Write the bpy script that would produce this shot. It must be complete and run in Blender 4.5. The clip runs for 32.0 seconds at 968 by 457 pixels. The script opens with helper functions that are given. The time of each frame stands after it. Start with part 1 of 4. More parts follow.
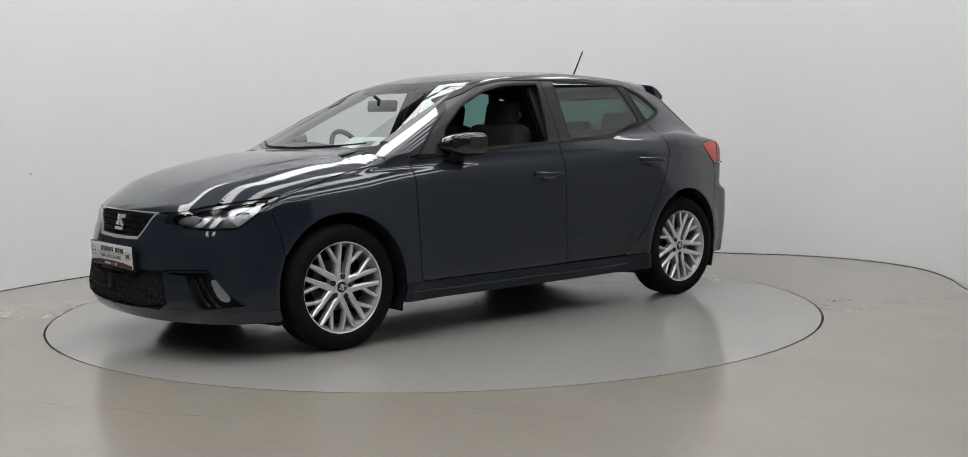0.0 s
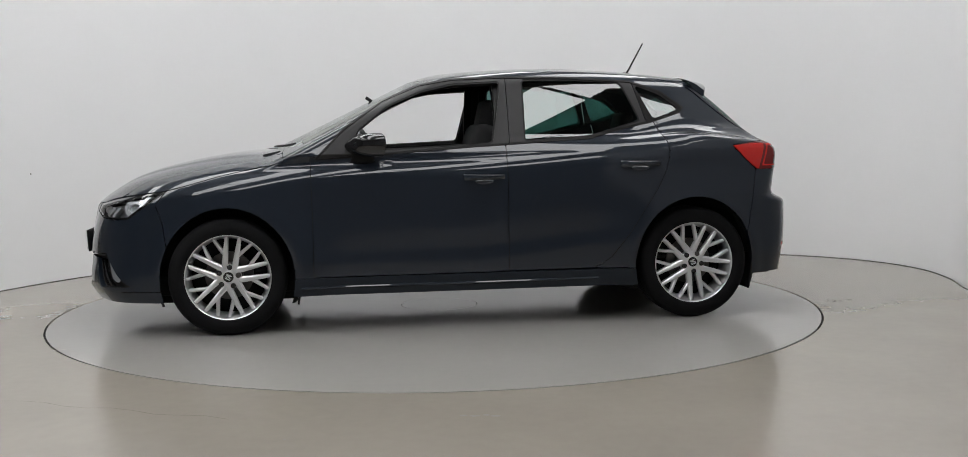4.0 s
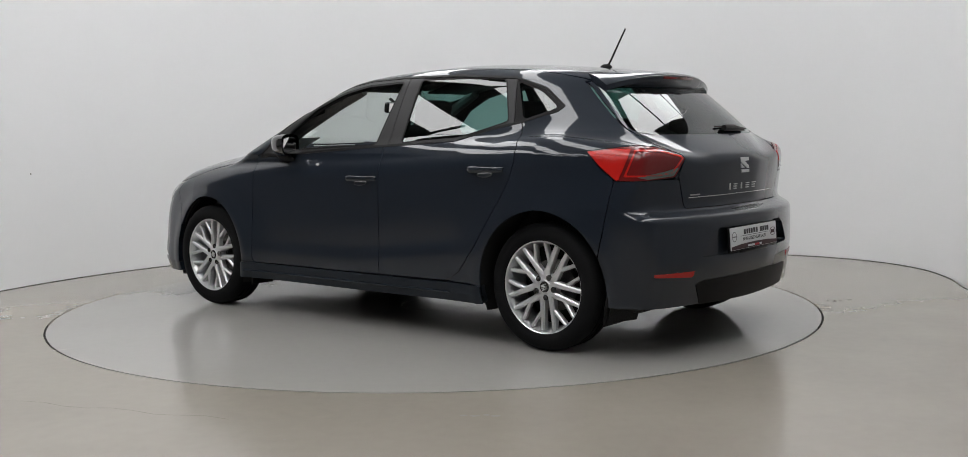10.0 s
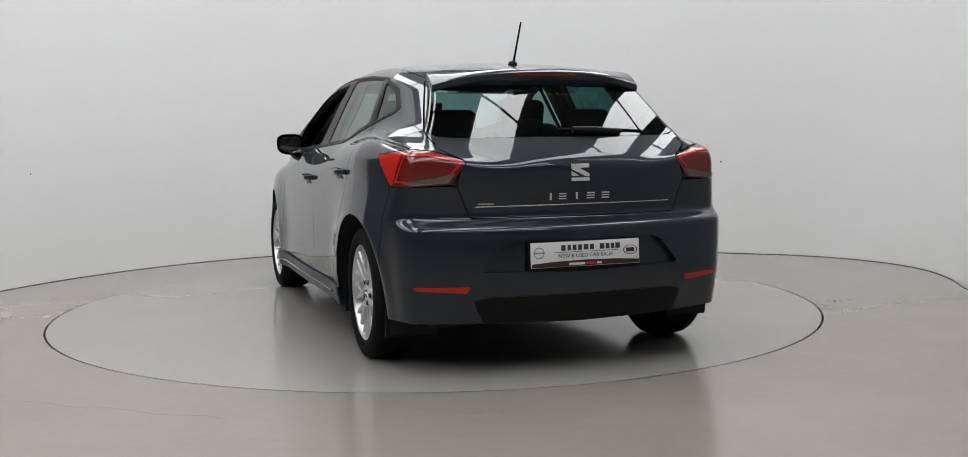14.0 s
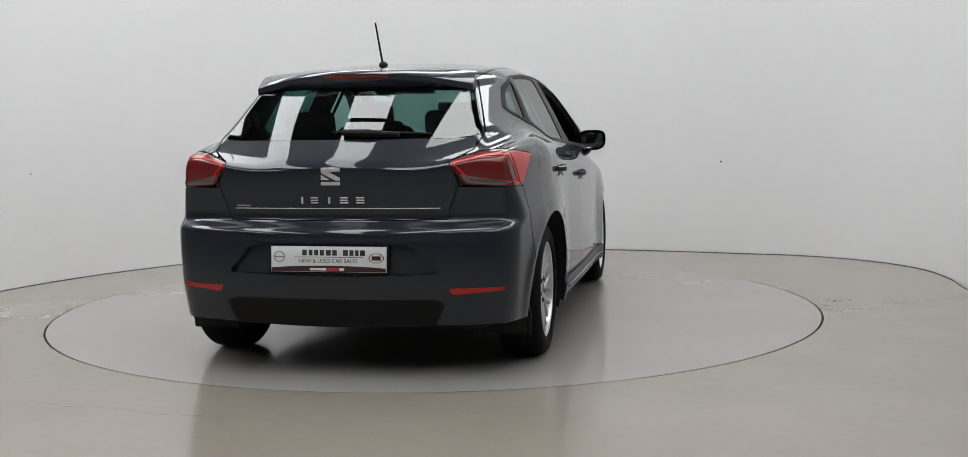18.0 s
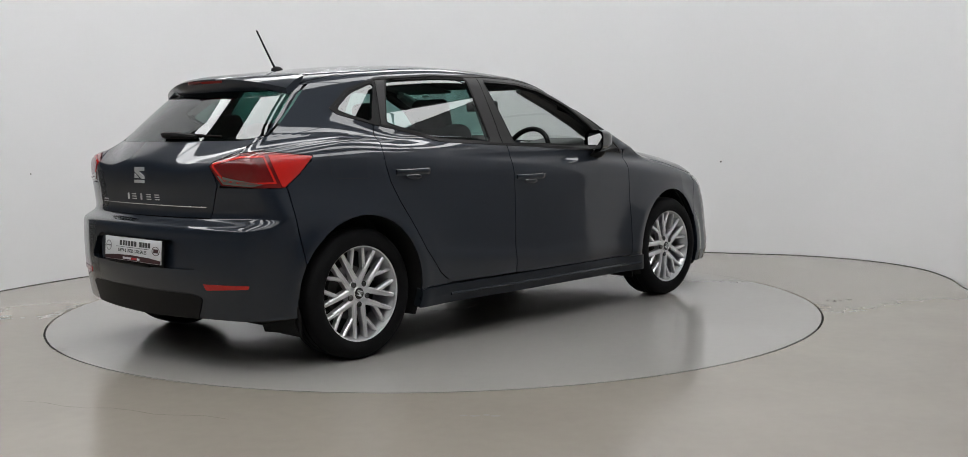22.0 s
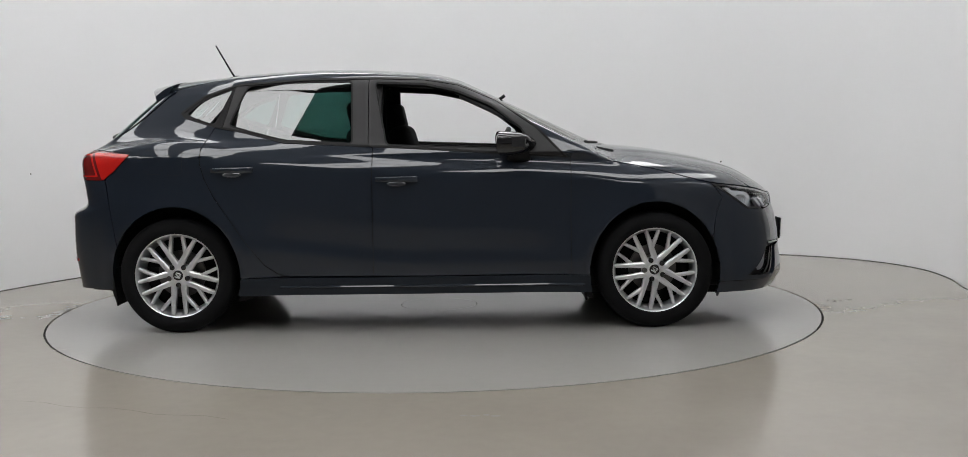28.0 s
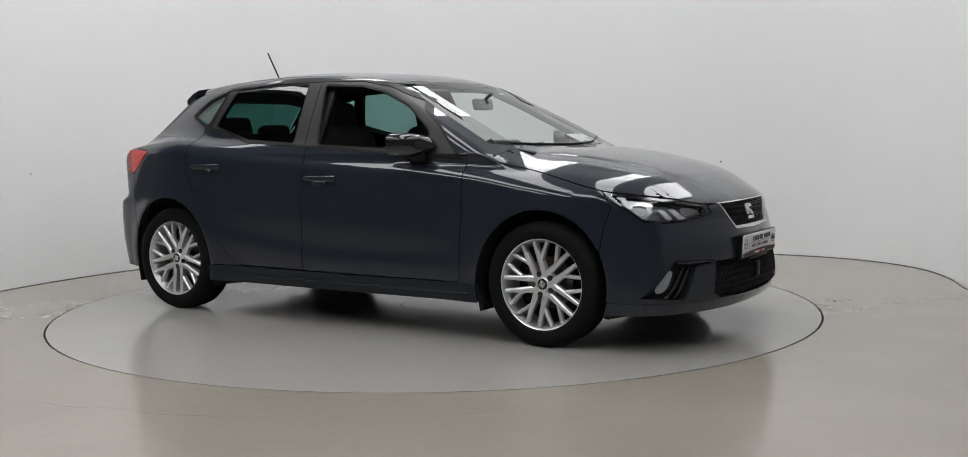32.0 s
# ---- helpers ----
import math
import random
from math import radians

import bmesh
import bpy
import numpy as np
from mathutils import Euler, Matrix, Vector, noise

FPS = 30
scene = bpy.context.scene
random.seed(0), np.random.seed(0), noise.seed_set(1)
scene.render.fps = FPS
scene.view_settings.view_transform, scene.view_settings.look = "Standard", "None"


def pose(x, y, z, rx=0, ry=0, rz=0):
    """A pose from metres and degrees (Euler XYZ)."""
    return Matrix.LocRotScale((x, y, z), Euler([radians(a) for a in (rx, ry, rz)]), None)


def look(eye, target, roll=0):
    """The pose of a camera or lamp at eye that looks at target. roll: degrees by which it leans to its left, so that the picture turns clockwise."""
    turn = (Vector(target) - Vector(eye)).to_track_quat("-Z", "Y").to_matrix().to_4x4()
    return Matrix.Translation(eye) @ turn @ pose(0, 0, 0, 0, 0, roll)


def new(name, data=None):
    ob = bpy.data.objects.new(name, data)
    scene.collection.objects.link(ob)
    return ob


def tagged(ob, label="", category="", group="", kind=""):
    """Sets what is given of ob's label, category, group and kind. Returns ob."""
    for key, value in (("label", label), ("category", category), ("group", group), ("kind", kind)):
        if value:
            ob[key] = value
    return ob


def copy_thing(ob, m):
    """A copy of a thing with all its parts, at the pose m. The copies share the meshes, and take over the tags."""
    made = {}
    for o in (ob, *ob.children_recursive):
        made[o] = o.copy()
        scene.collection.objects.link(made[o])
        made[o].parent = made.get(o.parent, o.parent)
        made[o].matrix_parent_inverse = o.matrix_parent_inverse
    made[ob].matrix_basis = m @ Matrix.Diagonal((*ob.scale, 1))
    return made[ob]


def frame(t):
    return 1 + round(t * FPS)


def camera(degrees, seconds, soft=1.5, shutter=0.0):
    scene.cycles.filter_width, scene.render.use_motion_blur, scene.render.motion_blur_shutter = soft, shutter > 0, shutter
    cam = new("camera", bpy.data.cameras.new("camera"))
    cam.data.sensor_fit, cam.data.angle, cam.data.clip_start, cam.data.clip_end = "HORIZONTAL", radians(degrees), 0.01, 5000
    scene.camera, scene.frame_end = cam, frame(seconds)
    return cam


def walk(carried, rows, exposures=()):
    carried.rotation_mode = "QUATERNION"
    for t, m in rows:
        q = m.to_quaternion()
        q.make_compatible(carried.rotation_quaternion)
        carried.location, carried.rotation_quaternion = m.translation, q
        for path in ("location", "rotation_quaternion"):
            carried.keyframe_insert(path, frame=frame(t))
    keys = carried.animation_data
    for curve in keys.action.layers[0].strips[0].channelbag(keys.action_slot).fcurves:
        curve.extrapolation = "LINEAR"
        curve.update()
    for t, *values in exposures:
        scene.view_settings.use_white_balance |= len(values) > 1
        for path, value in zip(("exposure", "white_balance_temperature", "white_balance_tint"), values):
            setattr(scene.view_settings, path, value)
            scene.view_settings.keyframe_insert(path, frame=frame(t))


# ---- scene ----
EYE = (0.0, -6.6275, 1.0732)
VIEW = look(EYE, (EYE[0] + 0.042682, EYE[1] + 0.994898, EYE[2] - 0.091427), -0.793)
cam = camera(48.294, 32.0, soft=0.6)
walk(cam, [(0.0, VIEW), (32.0, VIEW)], exposures=[(0.0, 0.0), (32.0, 0.0)])

# ---- light: an overcast sky behind translucent roof strips ----
sky = bpy.data.worlds.new("sky")
scene.world = sky
sky.use_nodes = True
tex = sky.node_tree.nodes.new("ShaderNodeTexSky")
tex.sky_type, tex.sun_disc, tex.sun_elevation, tex.sun_rotation = "NISHITA", False, radians(50), radians(200)
sky.node_tree.links.new(tex.outputs[0], sky.node_tree.nodes["Background"].inputs[0])
sky.node_tree.nodes["Background"].inputs[1].default_value = 0.08


# ---- materials ----
def material(name, colour, rough=0.5, metal=0.0, coat=0.0, grain=0.0, scale=40.0, bump=0.0, spread=0.0, rough_spread=0.0, **more):
    """A principled material whose colour and gloss vary at two scales."""
    m = bpy.data.materials.new(name)
    m.use_nodes = True
    nt = m.node_tree
    b = nt.nodes["Principled BSDF"]
    b.inputs["Base Color"].default_value = (*colour, 1)
    b.inputs["Roughness"].default_value = rough
    b.inputs["Metallic"].default_value = metal
    b.inputs["Coat Weight"].default_value = coat
    b.inputs["Coat Roughness"].default_value = 0.02
    for key, value in more.items():
        b.inputs[key.replace("_", " ")].default_value = value
    if grain or bump or spread or rough_spread:
        co = nt.nodes.new("ShaderNodeTexCoord")
        fine, wide = nt.nodes.new("ShaderNodeTexNoise"), nt.nodes.new("ShaderNodeTexNoise")
        fine.inputs["Scale"].default_value, fine.inputs["Detail"].default_value = scale, 6
        wide.inputs["Scale"].default_value, wide.inputs["Detail"].default_value = scale * 0.06, 4
        for n in (fine, wide):
            nt.links.new(co.outputs["Object"], n.inputs["Vector"])
        add = nt.nodes.new("ShaderNodeMath")
        add.operation = "MULTIPLY_ADD"
        nt.links.new(fine.outputs[0], add.inputs[0])
        add.inputs[1].default_value = grain
        sub = nt.nodes.new("ShaderNodeMath")
        sub.operation = "MULTIPLY_ADD"
        nt.links.new(wide.outputs[0], sub.inputs[0])
        sub.inputs[1].default_value, sub.inputs[2].default_value = spread, 1.0 - 0.5 * (grain + spread)
        nt.links.new(sub.outputs[0], add.inputs[2])
        mul = nt.nodes.new("ShaderNodeVectorMath")
        mul.operation = "SCALE"
        mul.inputs[0].default_value = colour
        nt.links.new(add.outputs[0], mul.inputs["Scale"])
        nt.links.new(mul.outputs[0], b.inputs["Base Color"])
        if rough_spread:
            rr = nt.nodes.new("ShaderNodeMath")
            rr.operation = "MULTIPLY_ADD"
            nt.links.new(wide.outputs[0], rr.inputs[0])
            rr.inputs[1].default_value, rr.inputs[2].default_value = rough_spread, rough - rough_spread / 2
            nt.links.new(rr.outputs[0], b.inputs["Roughness"])
        if bump:
            bn = nt.nodes.new("ShaderNodeBump")
            bn.inputs["Strength"].default_value, bn.inputs["Distance"].default_value = 1.0, bump
            nt.links.new(fine.outputs[0], bn.inputs["Height"])
            nt.links.new(bn.outputs[0], b.inputs["Normal"])
    return m


def glass_material(name, tint, rough=0.0, index=2.1):
    """A thin pane: tinted straight-through light under a clear reflection."""
    m = bpy.data.materials.new(name)
    m.use_nodes = True
    nt = m.node_tree
    nt.nodes.clear()
    out = nt.nodes.new("ShaderNodeOutputMaterial")
    mix = nt.nodes.new("ShaderNodeMixShader")
    clear = nt.nodes.new("ShaderNodeBsdfTransparent")
    clear.inputs[0].default_value = (*tint, 1)
    shine = nt.nodes.new("ShaderNodeBsdfGlossy")
    shine.inputs["Roughness"].default_value = rough
    face = nt.nodes.new("ShaderNodeLayerWeight")
    face.inputs[0].default_value = 0.5
    power, scale = nt.nodes.new("ShaderNodeMath"), nt.nodes.new("ShaderNodeMath")
    power.operation, scale.operation = "POWER", "MULTIPLY_ADD"
    f0 = ((index - 1) / (index + 1)) ** 2
    nt.links.new(face.outputs["Facing"], power.inputs[0])
    power.inputs[1].default_value = 5.0
    nt.links.new(power.outputs[0], scale.inputs[0])
    scale.inputs[1].default_value, scale.inputs[2].default_value = 1 - f0, f0
    nt.links.new(scale.outputs[0], mix.inputs[0])
    nt.links.new(clear.outputs[0], mix.inputs[1])
    nt.links.new(shine.outputs[0], mix.inputs[2])
    nt.links.new(mix.outputs[0], out.inputs[0])
    return m


def glow_material(name, colour, strength):
    m = bpy.data.materials.new(name)
    m.use_nodes = True
    b = m.node_tree.nodes["Principled BSDF"]
    b.inputs["Base Color"].default_value = (*colour, 1)
    b.inputs["Emission Color"].default_value = (*colour, 1)
    b.inputs["Emission Strength"].default_value = strength
    return m


PAINT = material("dark_blue_grey_paint", (0.0098, 0.0141, 0.0216), 0.40, 0.08, 1.0, grain=0.25, scale=900, spread=0.06, Coat_IOR=1.52, Specular_IOR_Level=0.1)
BLACK = material("black_plastic", (0.0075, 0.0072, 0.0075), 0.42, grain=0.3, scale=700, bump=0.0002, Specular_IOR_Level=0.12)
PILLAR = material("satin_black_pillar", (0.013, 0.0125, 0.013), 0.38, grain=0.2, scale=700, Specular_IOR_Level=0.28)
SILL = material("satin_sill_paint", (0.010, 0.0135, 0.019), 0.33, 0.1, grain=0.2, scale=500, Specular_IOR_Level=0.3)
GLOSS = material("gloss_black", (0.008, 0.008, 0.009), 0.12, coat=0.6)
LINER = material("arch_liner", (0.005, 0.005, 0.005), 0.9, grain=0.5, scale=120, bump=0.002)
RUBBER = material("tyre_rubber", (0.0045, 0.0045, 0.005), 0.8, grain=0.5, scale=160, bump=0.0006, spread=0.5, rough_spread=0.2, Specular_IOR_Level=0.14)
ALLOY = material("silver_alloy", (0.66, 0.66, 0.67), 0.30, 0.7, 0.4, grain=0.06, scale=500, spread=0.06)
STEEL = material("brake_steel", (0.13, 0.125, 0.12), 0.38, 1.0, grain=0.3, scale=200, spread=0.3)
CHROME = material("chrome", (0.78, 0.79, 0.80), 0.16, 0.62)
CLOTH = material("black_seat_cloth", (0.012, 0.012, 0.013), 0.9, grain=0.6, scale=500, bump=0.0006)
TRIM = material("dark_interior_trim", (0.012, 0.012, 0.0125), 0.6, grain=0.3, scale=500, bump=0.0003)
LINING = material("pale_headlining", (0.22, 0.22, 0.215), 0.9, grain=0.1, scale=300)
RED = material("red_lamp_lens", (0.48, 0.012, 0.008), 0.22, coat=0.35)
REDDIM = material("red_reflector", (0.30, 0.011, 0.009), 0.25, coat=0.3)
DARKRED = material("dark_red_lamp_lens", (0.125, 0.008, 0.008), 0.2, coat=0.4)
LENS = glass_material("clear_lens", (0.93, 0.94, 0.95), index=1.4)
CLEAR = glass_material("windscreen_glass", (0.74, 0.81, 0.79), index=1.42)
GREEN = glass_material("privacy_glass", (0.17, 0.33, 0.30), index=1.9)
REFLECTOR = material("lamp_reflector", (0.60, 0.61, 0.63), 0.25, 0.55)
WHITE = material("white_card", (0.80, 0.80, 0.79), 0.5, grain=0.04, scale=60)
PLATE = material("white_plate", (0.62, 0.63, 0.64), 0.35, coat=0.3, grain=0.05, scale=80)
INK = material("dark_ink", (0.02, 0.02, 0.022), 0.5)
REDINK = material("dark_red_ink", (0.030, 0.006, 0.008), 0.5)
MIRROR = material("mirror_glass", (0.9, 0.9, 0.9), 0.0, 1.0)
SMOKED = material("smoked_lens", (0.10, 0.095, 0.085), 0.15, coat=1.0)
FROST = material("faceted_reflector", (0.40, 0.41, 0.43), 0.3, 0.6, grain=0.7, scale=110, bump=0.002)
REDLIT = material("red_ink", (0.45, 0.02, 0.03), 0.5)
INKGREY = material("grey_ink", (0.20, 0.20, 0.21), 0.5)
CARDINK = material("printed_ink", (0.45, 0.30, 0.22), 0.6, grain=0.5, scale=60)
CUP = material("handle_cup_paint", (0.014, 0.018, 0.027), 0.3, 0.25, 1.0)
SMOKECHROME = material("grey_lamp_bowl", (0.16, 0.16, 0.17), 0.3, 0.5, grain=0.6, scale=60)
# ---- the car's outer skin, as one implicit shape: x forward, y left, z up, origin on the floor between the axles ----
def smax(a, b, r):
    h = np.maximum(r - np.abs(a - b), 0) / r
    return np.maximum(a, b) + h * h * r / 4


def smin(a, b, r):
    return -smax(-a, -b, r)


def spline(xs, ys):
    """A smooth curve through a few stations (monotone cubic)."""
    xs, ys = np.array(xs, float), np.array(ys, float)
    d = np.diff(ys) / np.diff(xs)
    m = np.empty(len(xs))
    m[0], m[-1] = d[0], d[-1]
    for i in range(1, len(xs) - 1):
        m[i] = 0.5 * (d[i - 1] + d[i])

    def exact(q):
        i = np.clip(np.searchsorted(xs, q) - 1, 0, len(xs) - 2)
        h = xs[i + 1] - xs[i]
        t = (q - xs[i]) / h
        return (2 * t**3 - 3 * t**2 + 1) * ys[i] + (t**3 - 2 * t**2 + t) * h * m[i] + (3 * t**2 - 2 * t**3) * ys[i + 1] + (t**3 - t**2) * h * m[i + 1]

    fine = np.linspace(xs[0] - 1.0, xs[-1] + 1.0, 12001)
    q = np.clip(fine, xs[0], xs[-1])
    worth = exact(q) + (fine - q) * np.where(fine < xs[0], m[0], m[-1])
    return lambda x: np.interp(x, fine, worth)


FRONT = spline((0.12, 0.18, 0.26, 0.40, 0.52, 0.62, 0.70, 0.78), (2.0131, 2.0672, 2.1086, 2.0945, 2.0818, 2.0548, 2.0307, 1.9326))
REAR = spline((0.16, 0.24, 0.34, 0.41, 0.46, 0.57, 0.60, 0.640, 0.652, 0.682, 0.692, 0.75, 0.86, 0.935, 0.952, 0.97, 1.03, 1.10), (-1.940, -1.957, -1.973, -1.983, -1.986, -1.986, -1.985, -1.982, -1.974, -1.920, -1.912, -1.913, -1.926, -1.926, -1.918, -1.900, -1.830, -1.748))
HOOD = spline((0.9, 1.1, 1.3, 1.5, 1.7, 1.85, 1.97, 2.05), (0.9975, 0.9738, 0.9532, 0.9186, 0.8700, 0.8146, 0.7560, 0.6967))
ROOF = spline((-1.75, -1.55, -1.25, -0.9, -0.5, -0.1, 0.15, 0.4), (1.3104, 1.3447, 1.3833, 1.4165, 1.4333, 1.4181, 1.3945, 1.3578))
TUCK = spline((0.15, 0.24, 0.34, 0.46, 0.60, 0.74, 0.86, 0.95, 1.02), (0.0680, 0.0420, 0.0248, 0.0082, -0.0043, -0.0125, -0.0215, -0.0250, -0.0254))
WAIST = spline((-2.0, -1.6, -1.2, -0.6, 0.0, 0.6, 1.1, 1.5, 1.8, 2.1), (0.7593, 0.8385, 0.8792, 0.8784, 0.8761, 0.8681, 0.8525, 0.8170, 0.7837, 0.7149))


crease = spline((-1.9, -1.6, -1.2, -0.4, 0.23, 0.75, 1.08, 1.47, 1.8), (0.955, 0.950, 0.938, 0.886, 0.858, 0.848, 0.824, 0.776, 0.73))


def side_low(x, z):
    d = z - crease(x)
    up = -0.46 * d - 0.5 * np.maximum(d, 0) ** 2
    low = 0.03 * d - 0.34 * np.maximum(-d - 0.28, 0) ** 2 - 0.15 * np.maximum(0.25 - z, 0)
    y = WAIST(x) + smin(up, low + 0.004, 0.022)
    for cx in (1.282, -1.282):
        r = np.hypot(x - cx, z - 0.30)
        swell = (0.019 if cx > 0 else 0.013) * (1 - 0.8 * np.clip((np.abs(x) - 1.45) / 0.25, 0, 1))
        y = y + 0.010 * np.exp(-((r - 0.37) / 0.05) ** 2) + swell * np.exp(-((r - 0.41) / 0.125) ** 2)
    low_line = 0.398 + 0.11 * np.maximum(-0.05 - x, 0)
    y = y - (0.0045 + 0.004 * np.clip(0.2 - x, 0, 1)) * np.tanh((z - low_line) / 0.03) * np.exp(-((x + 0.02) / 0.84) ** 6) * np.exp(-((z - low_line) / 0.16) ** 2)
    return y + TUCK(z) - 0.3020 * np.maximum(-1.25 - x, 0) * np.maximum(z - 0.70, 0)


def side_high(x, z):
    d = z - 0.95
    d = np.where(d < 0, -0.6 * d, d)
    return 0.8205 - 0.4078 * d - 0.18 * d * np.abs(d) - 0.016 * np.maximum(0.3 - x, 0) ** 2 - 0.20 * np.maximum(-0.95 - x, 0) ** 2 - 0.6 * np.maximum(-1.0 - x, 0) * np.maximum(z - 1.06, 0) - 0.0404 * np.maximum(x - 0.25, 0) ** 2


def skin(p):
    """Below zero inside the car's body."""
    x, y, z = p[..., 0], np.abs(p[..., 1]), p[..., 2]
    low = y - side_low(x, z)
    plan = 1.0 + 0.1664 * np.clip((z - 0.60) / 0.15, 0, 1)
    low = smax(low, (x - FRONT(z) + 0.2019 * plan * (y / 0.74) ** 2.6) * 0.9, 0.11)
    hood = HOOD(x) - 0.0696 * (y / 0.70) ** 3.5 + 0.0035 * np.tanh((0.34 + 0.20 * (2.0 - x) - y) / 0.03) * np.clip((x - 1.0) / 0.2, 0, 1)
    back = np.clip((-0.9 - x) / 0.5, 0, 1)
    back = back * back * (3 - 2 * back)
    low = smax(low, np.where(x > 0.4, z - hood, z - 1.02 + 0.5 * back * np.maximum(0.80 - y, 0)), 0.05)
    low = np.maximum(low, 0.15 - z)
    top = y - side_high(x, z)
    top = smax(top, z - ROOF(x) + 0.0310 * (y / 0.52) ** 2.6, 0.07)
    top = smax(top, (z - 0.9567 - 0.4822 * (1.085 - 0.0886 * (y / 0.62) ** 2 - x)) * 0.86, 0.036)
    top = smax(top, (z - 1.2767 - 0.8298 * (x + 1.53 - 0.105 * (y / 0.52) ** 2) + 0.30 * (z - 1.17) ** 2 - 0.005) * 0.76, 0.02)
    top = np.maximum(top, 0.55 - z)
    both = smin(low, top, 0.03 + 0.15 * back)
    return smax(both, (REAR(z) - x + 0.1125 * (y / 0.70) ** 2.4) * 0.9, 0.075 - 0.053 * np.clip((z - 0.70) / 0.2, 0, 1))


def reach(origin, way, far=1.6):
    """Where rays from outside first meet the skin, and whether they do."""
    o, w = np.asarray(origin, float), np.asarray(way, float)
    shape = o.shape
    o, w = o.reshape(-1, 3), w.reshape(-1, 3)
    n = 56
    step = far / n
    b = np.full(len(o), np.nan)
    left = np.arange(len(o))
    for i in range(1, n + 1):
        inside = skin(o[left] + w[left] * (i * step)) < 0
        b[left[inside]] = i * step
        left = left[~inside]
        if not len(left):
            break
    ok = ~np.isnan(b)
    b = np.where(ok, b, far)
    a = b - step
    for _ in range(13):
        m = 0.5 * (a + b)
        inn = skin(o + w * m[:, None]) < 0
        b, a = np.where(inn, m, b), np.where(inn, a, m)
    fa, fb = skin(o + w * a[:, None]), skin(o + w * b[:, None])
    t = a + (b - a) * np.clip(fa / np.where(fa - fb == 0, 1, fa - fb), 0, 1)
    return (o + w * t[:, None]).reshape(shape), ok.reshape(shape[:-1])


# ---- sheets of the skin, cut into panels ----
def sheet(kind, u, v, step=0.0125):
    """A grid of points on the skin seen along one family of rays: side, slant, top, front or rear."""
    nu, nv = max(2, round((u[1] - u[0]) / step)), max(2, round((v[1] - v[0]) / step))
    U, V = np.meshgrid(np.linspace(*u, nu + 1), np.linspace(*v, nv + 1), indexing="ij")
    O, Z = np.ones_like(U), np.zeros_like(U)
    if kind == "side":
        o, w, far = np.stack((U, 1.05 * O, V), -1), np.stack((Z, -O, Z), -1), 0.95
    elif kind == "slant":
        c, s = math.cos(0.75), math.sin(0.75)
        o = np.stack((U, 0.62 - s * V + 0.8 * c, 1.15 + c * V + 0.8 * s), -1)
        w, far = np.stack((Z, -c * O, -s * O), -1), 1.2
    elif kind == "top":
        o, w, far = np.stack((U, V, 1.75 * O), -1), np.stack((Z, Z, -O), -1), 1.15
    else:
        cx, g = (1.20, 1) if kind == "front" else (-1.20, -1)
        a = U / 0.85
        o = np.stack((cx + g * 1.25 * np.cos(a), 1.25 * np.sin(a), V), -1)
        w, far = np.stack((-g * np.cos(a), -np.sin(a), Z), -1), 1.15
    return reach(o, w, far)


KNOWN = {}


def normals(P):
    if id(P) in KNOWN:
        return KNOWN[id(P)][1]
    e = 0.002
    g = np.stack([skin(P + e * d) - skin(P - e * d) for d in np.eye(3)], -1)
    g = g / np.maximum(np.linalg.norm(g, axis=-1, keepdims=True), 1e-9)
    KNOWN[id(P)] = (P, g)
    return g


def arc(P, kind):
    """The way round the nose or the tail, in metres."""
    cx, g = (1.20, 1) if kind == "front" else (-1.20, -1)
    return np.arctan2(np.abs(P[..., 1]), g * (P[..., 0] - cx)) * 0.85


def axis(P, a):
    if a == "x":
        return P[..., 0]
    if a == "y":
        return np.abs(P[..., 1])
    if a == "z":
        return P[..., 2]
    return arc(P, {"f": "front", "r": "rear"}[a])


def poly(pts, axes="xz", rounded=0):
    """Signed distance to a polygon, above zero inside it."""
    pts = [tuple(map(float, p)) for p in pts]
    for _ in range(rounded):
        n = []
        for (ax, ay), (bx, by) in zip(pts, pts[1:] + pts[:1]):
            k = min(0.22, 0.016 / max(math.hypot(bx - ax, by - ay), 1e-6))
            n += [((1 - k) * ax + k * bx, (1 - k) * ay + k * by), (k * ax + (1 - k) * bx, k * ay + (1 - k) * by)]
        pts = n
    A = np.array(pts)
    B = np.roll(A, -1, 0)

    def f(P):
        a, b = axis(P, axes[0]), axis(P, axes[1])
        best, odd = np.full(a.shape, 1e9), np.zeros(a.shape, bool)
        for (x0, y0), (x1, y1) in zip(A, B):
            dx, dy = x1 - x0, y1 - y0
            t = np.clip(((a - x0) * dx + (b - y0) * dy) / (dx * dx + dy * dy + 1e-12), 0, 1)
            best = np.minimum(best, (a - x0 - t * dx) ** 2 + (b - y0 - t * dy) ** 2)
            if y0 != y1:
                odd ^= ((y0 > b) != (y1 > b)) & (a < dx * (b - y0) / dy + x0)
        return np.where(odd, 1, -1) * np.sqrt(best)
    return f


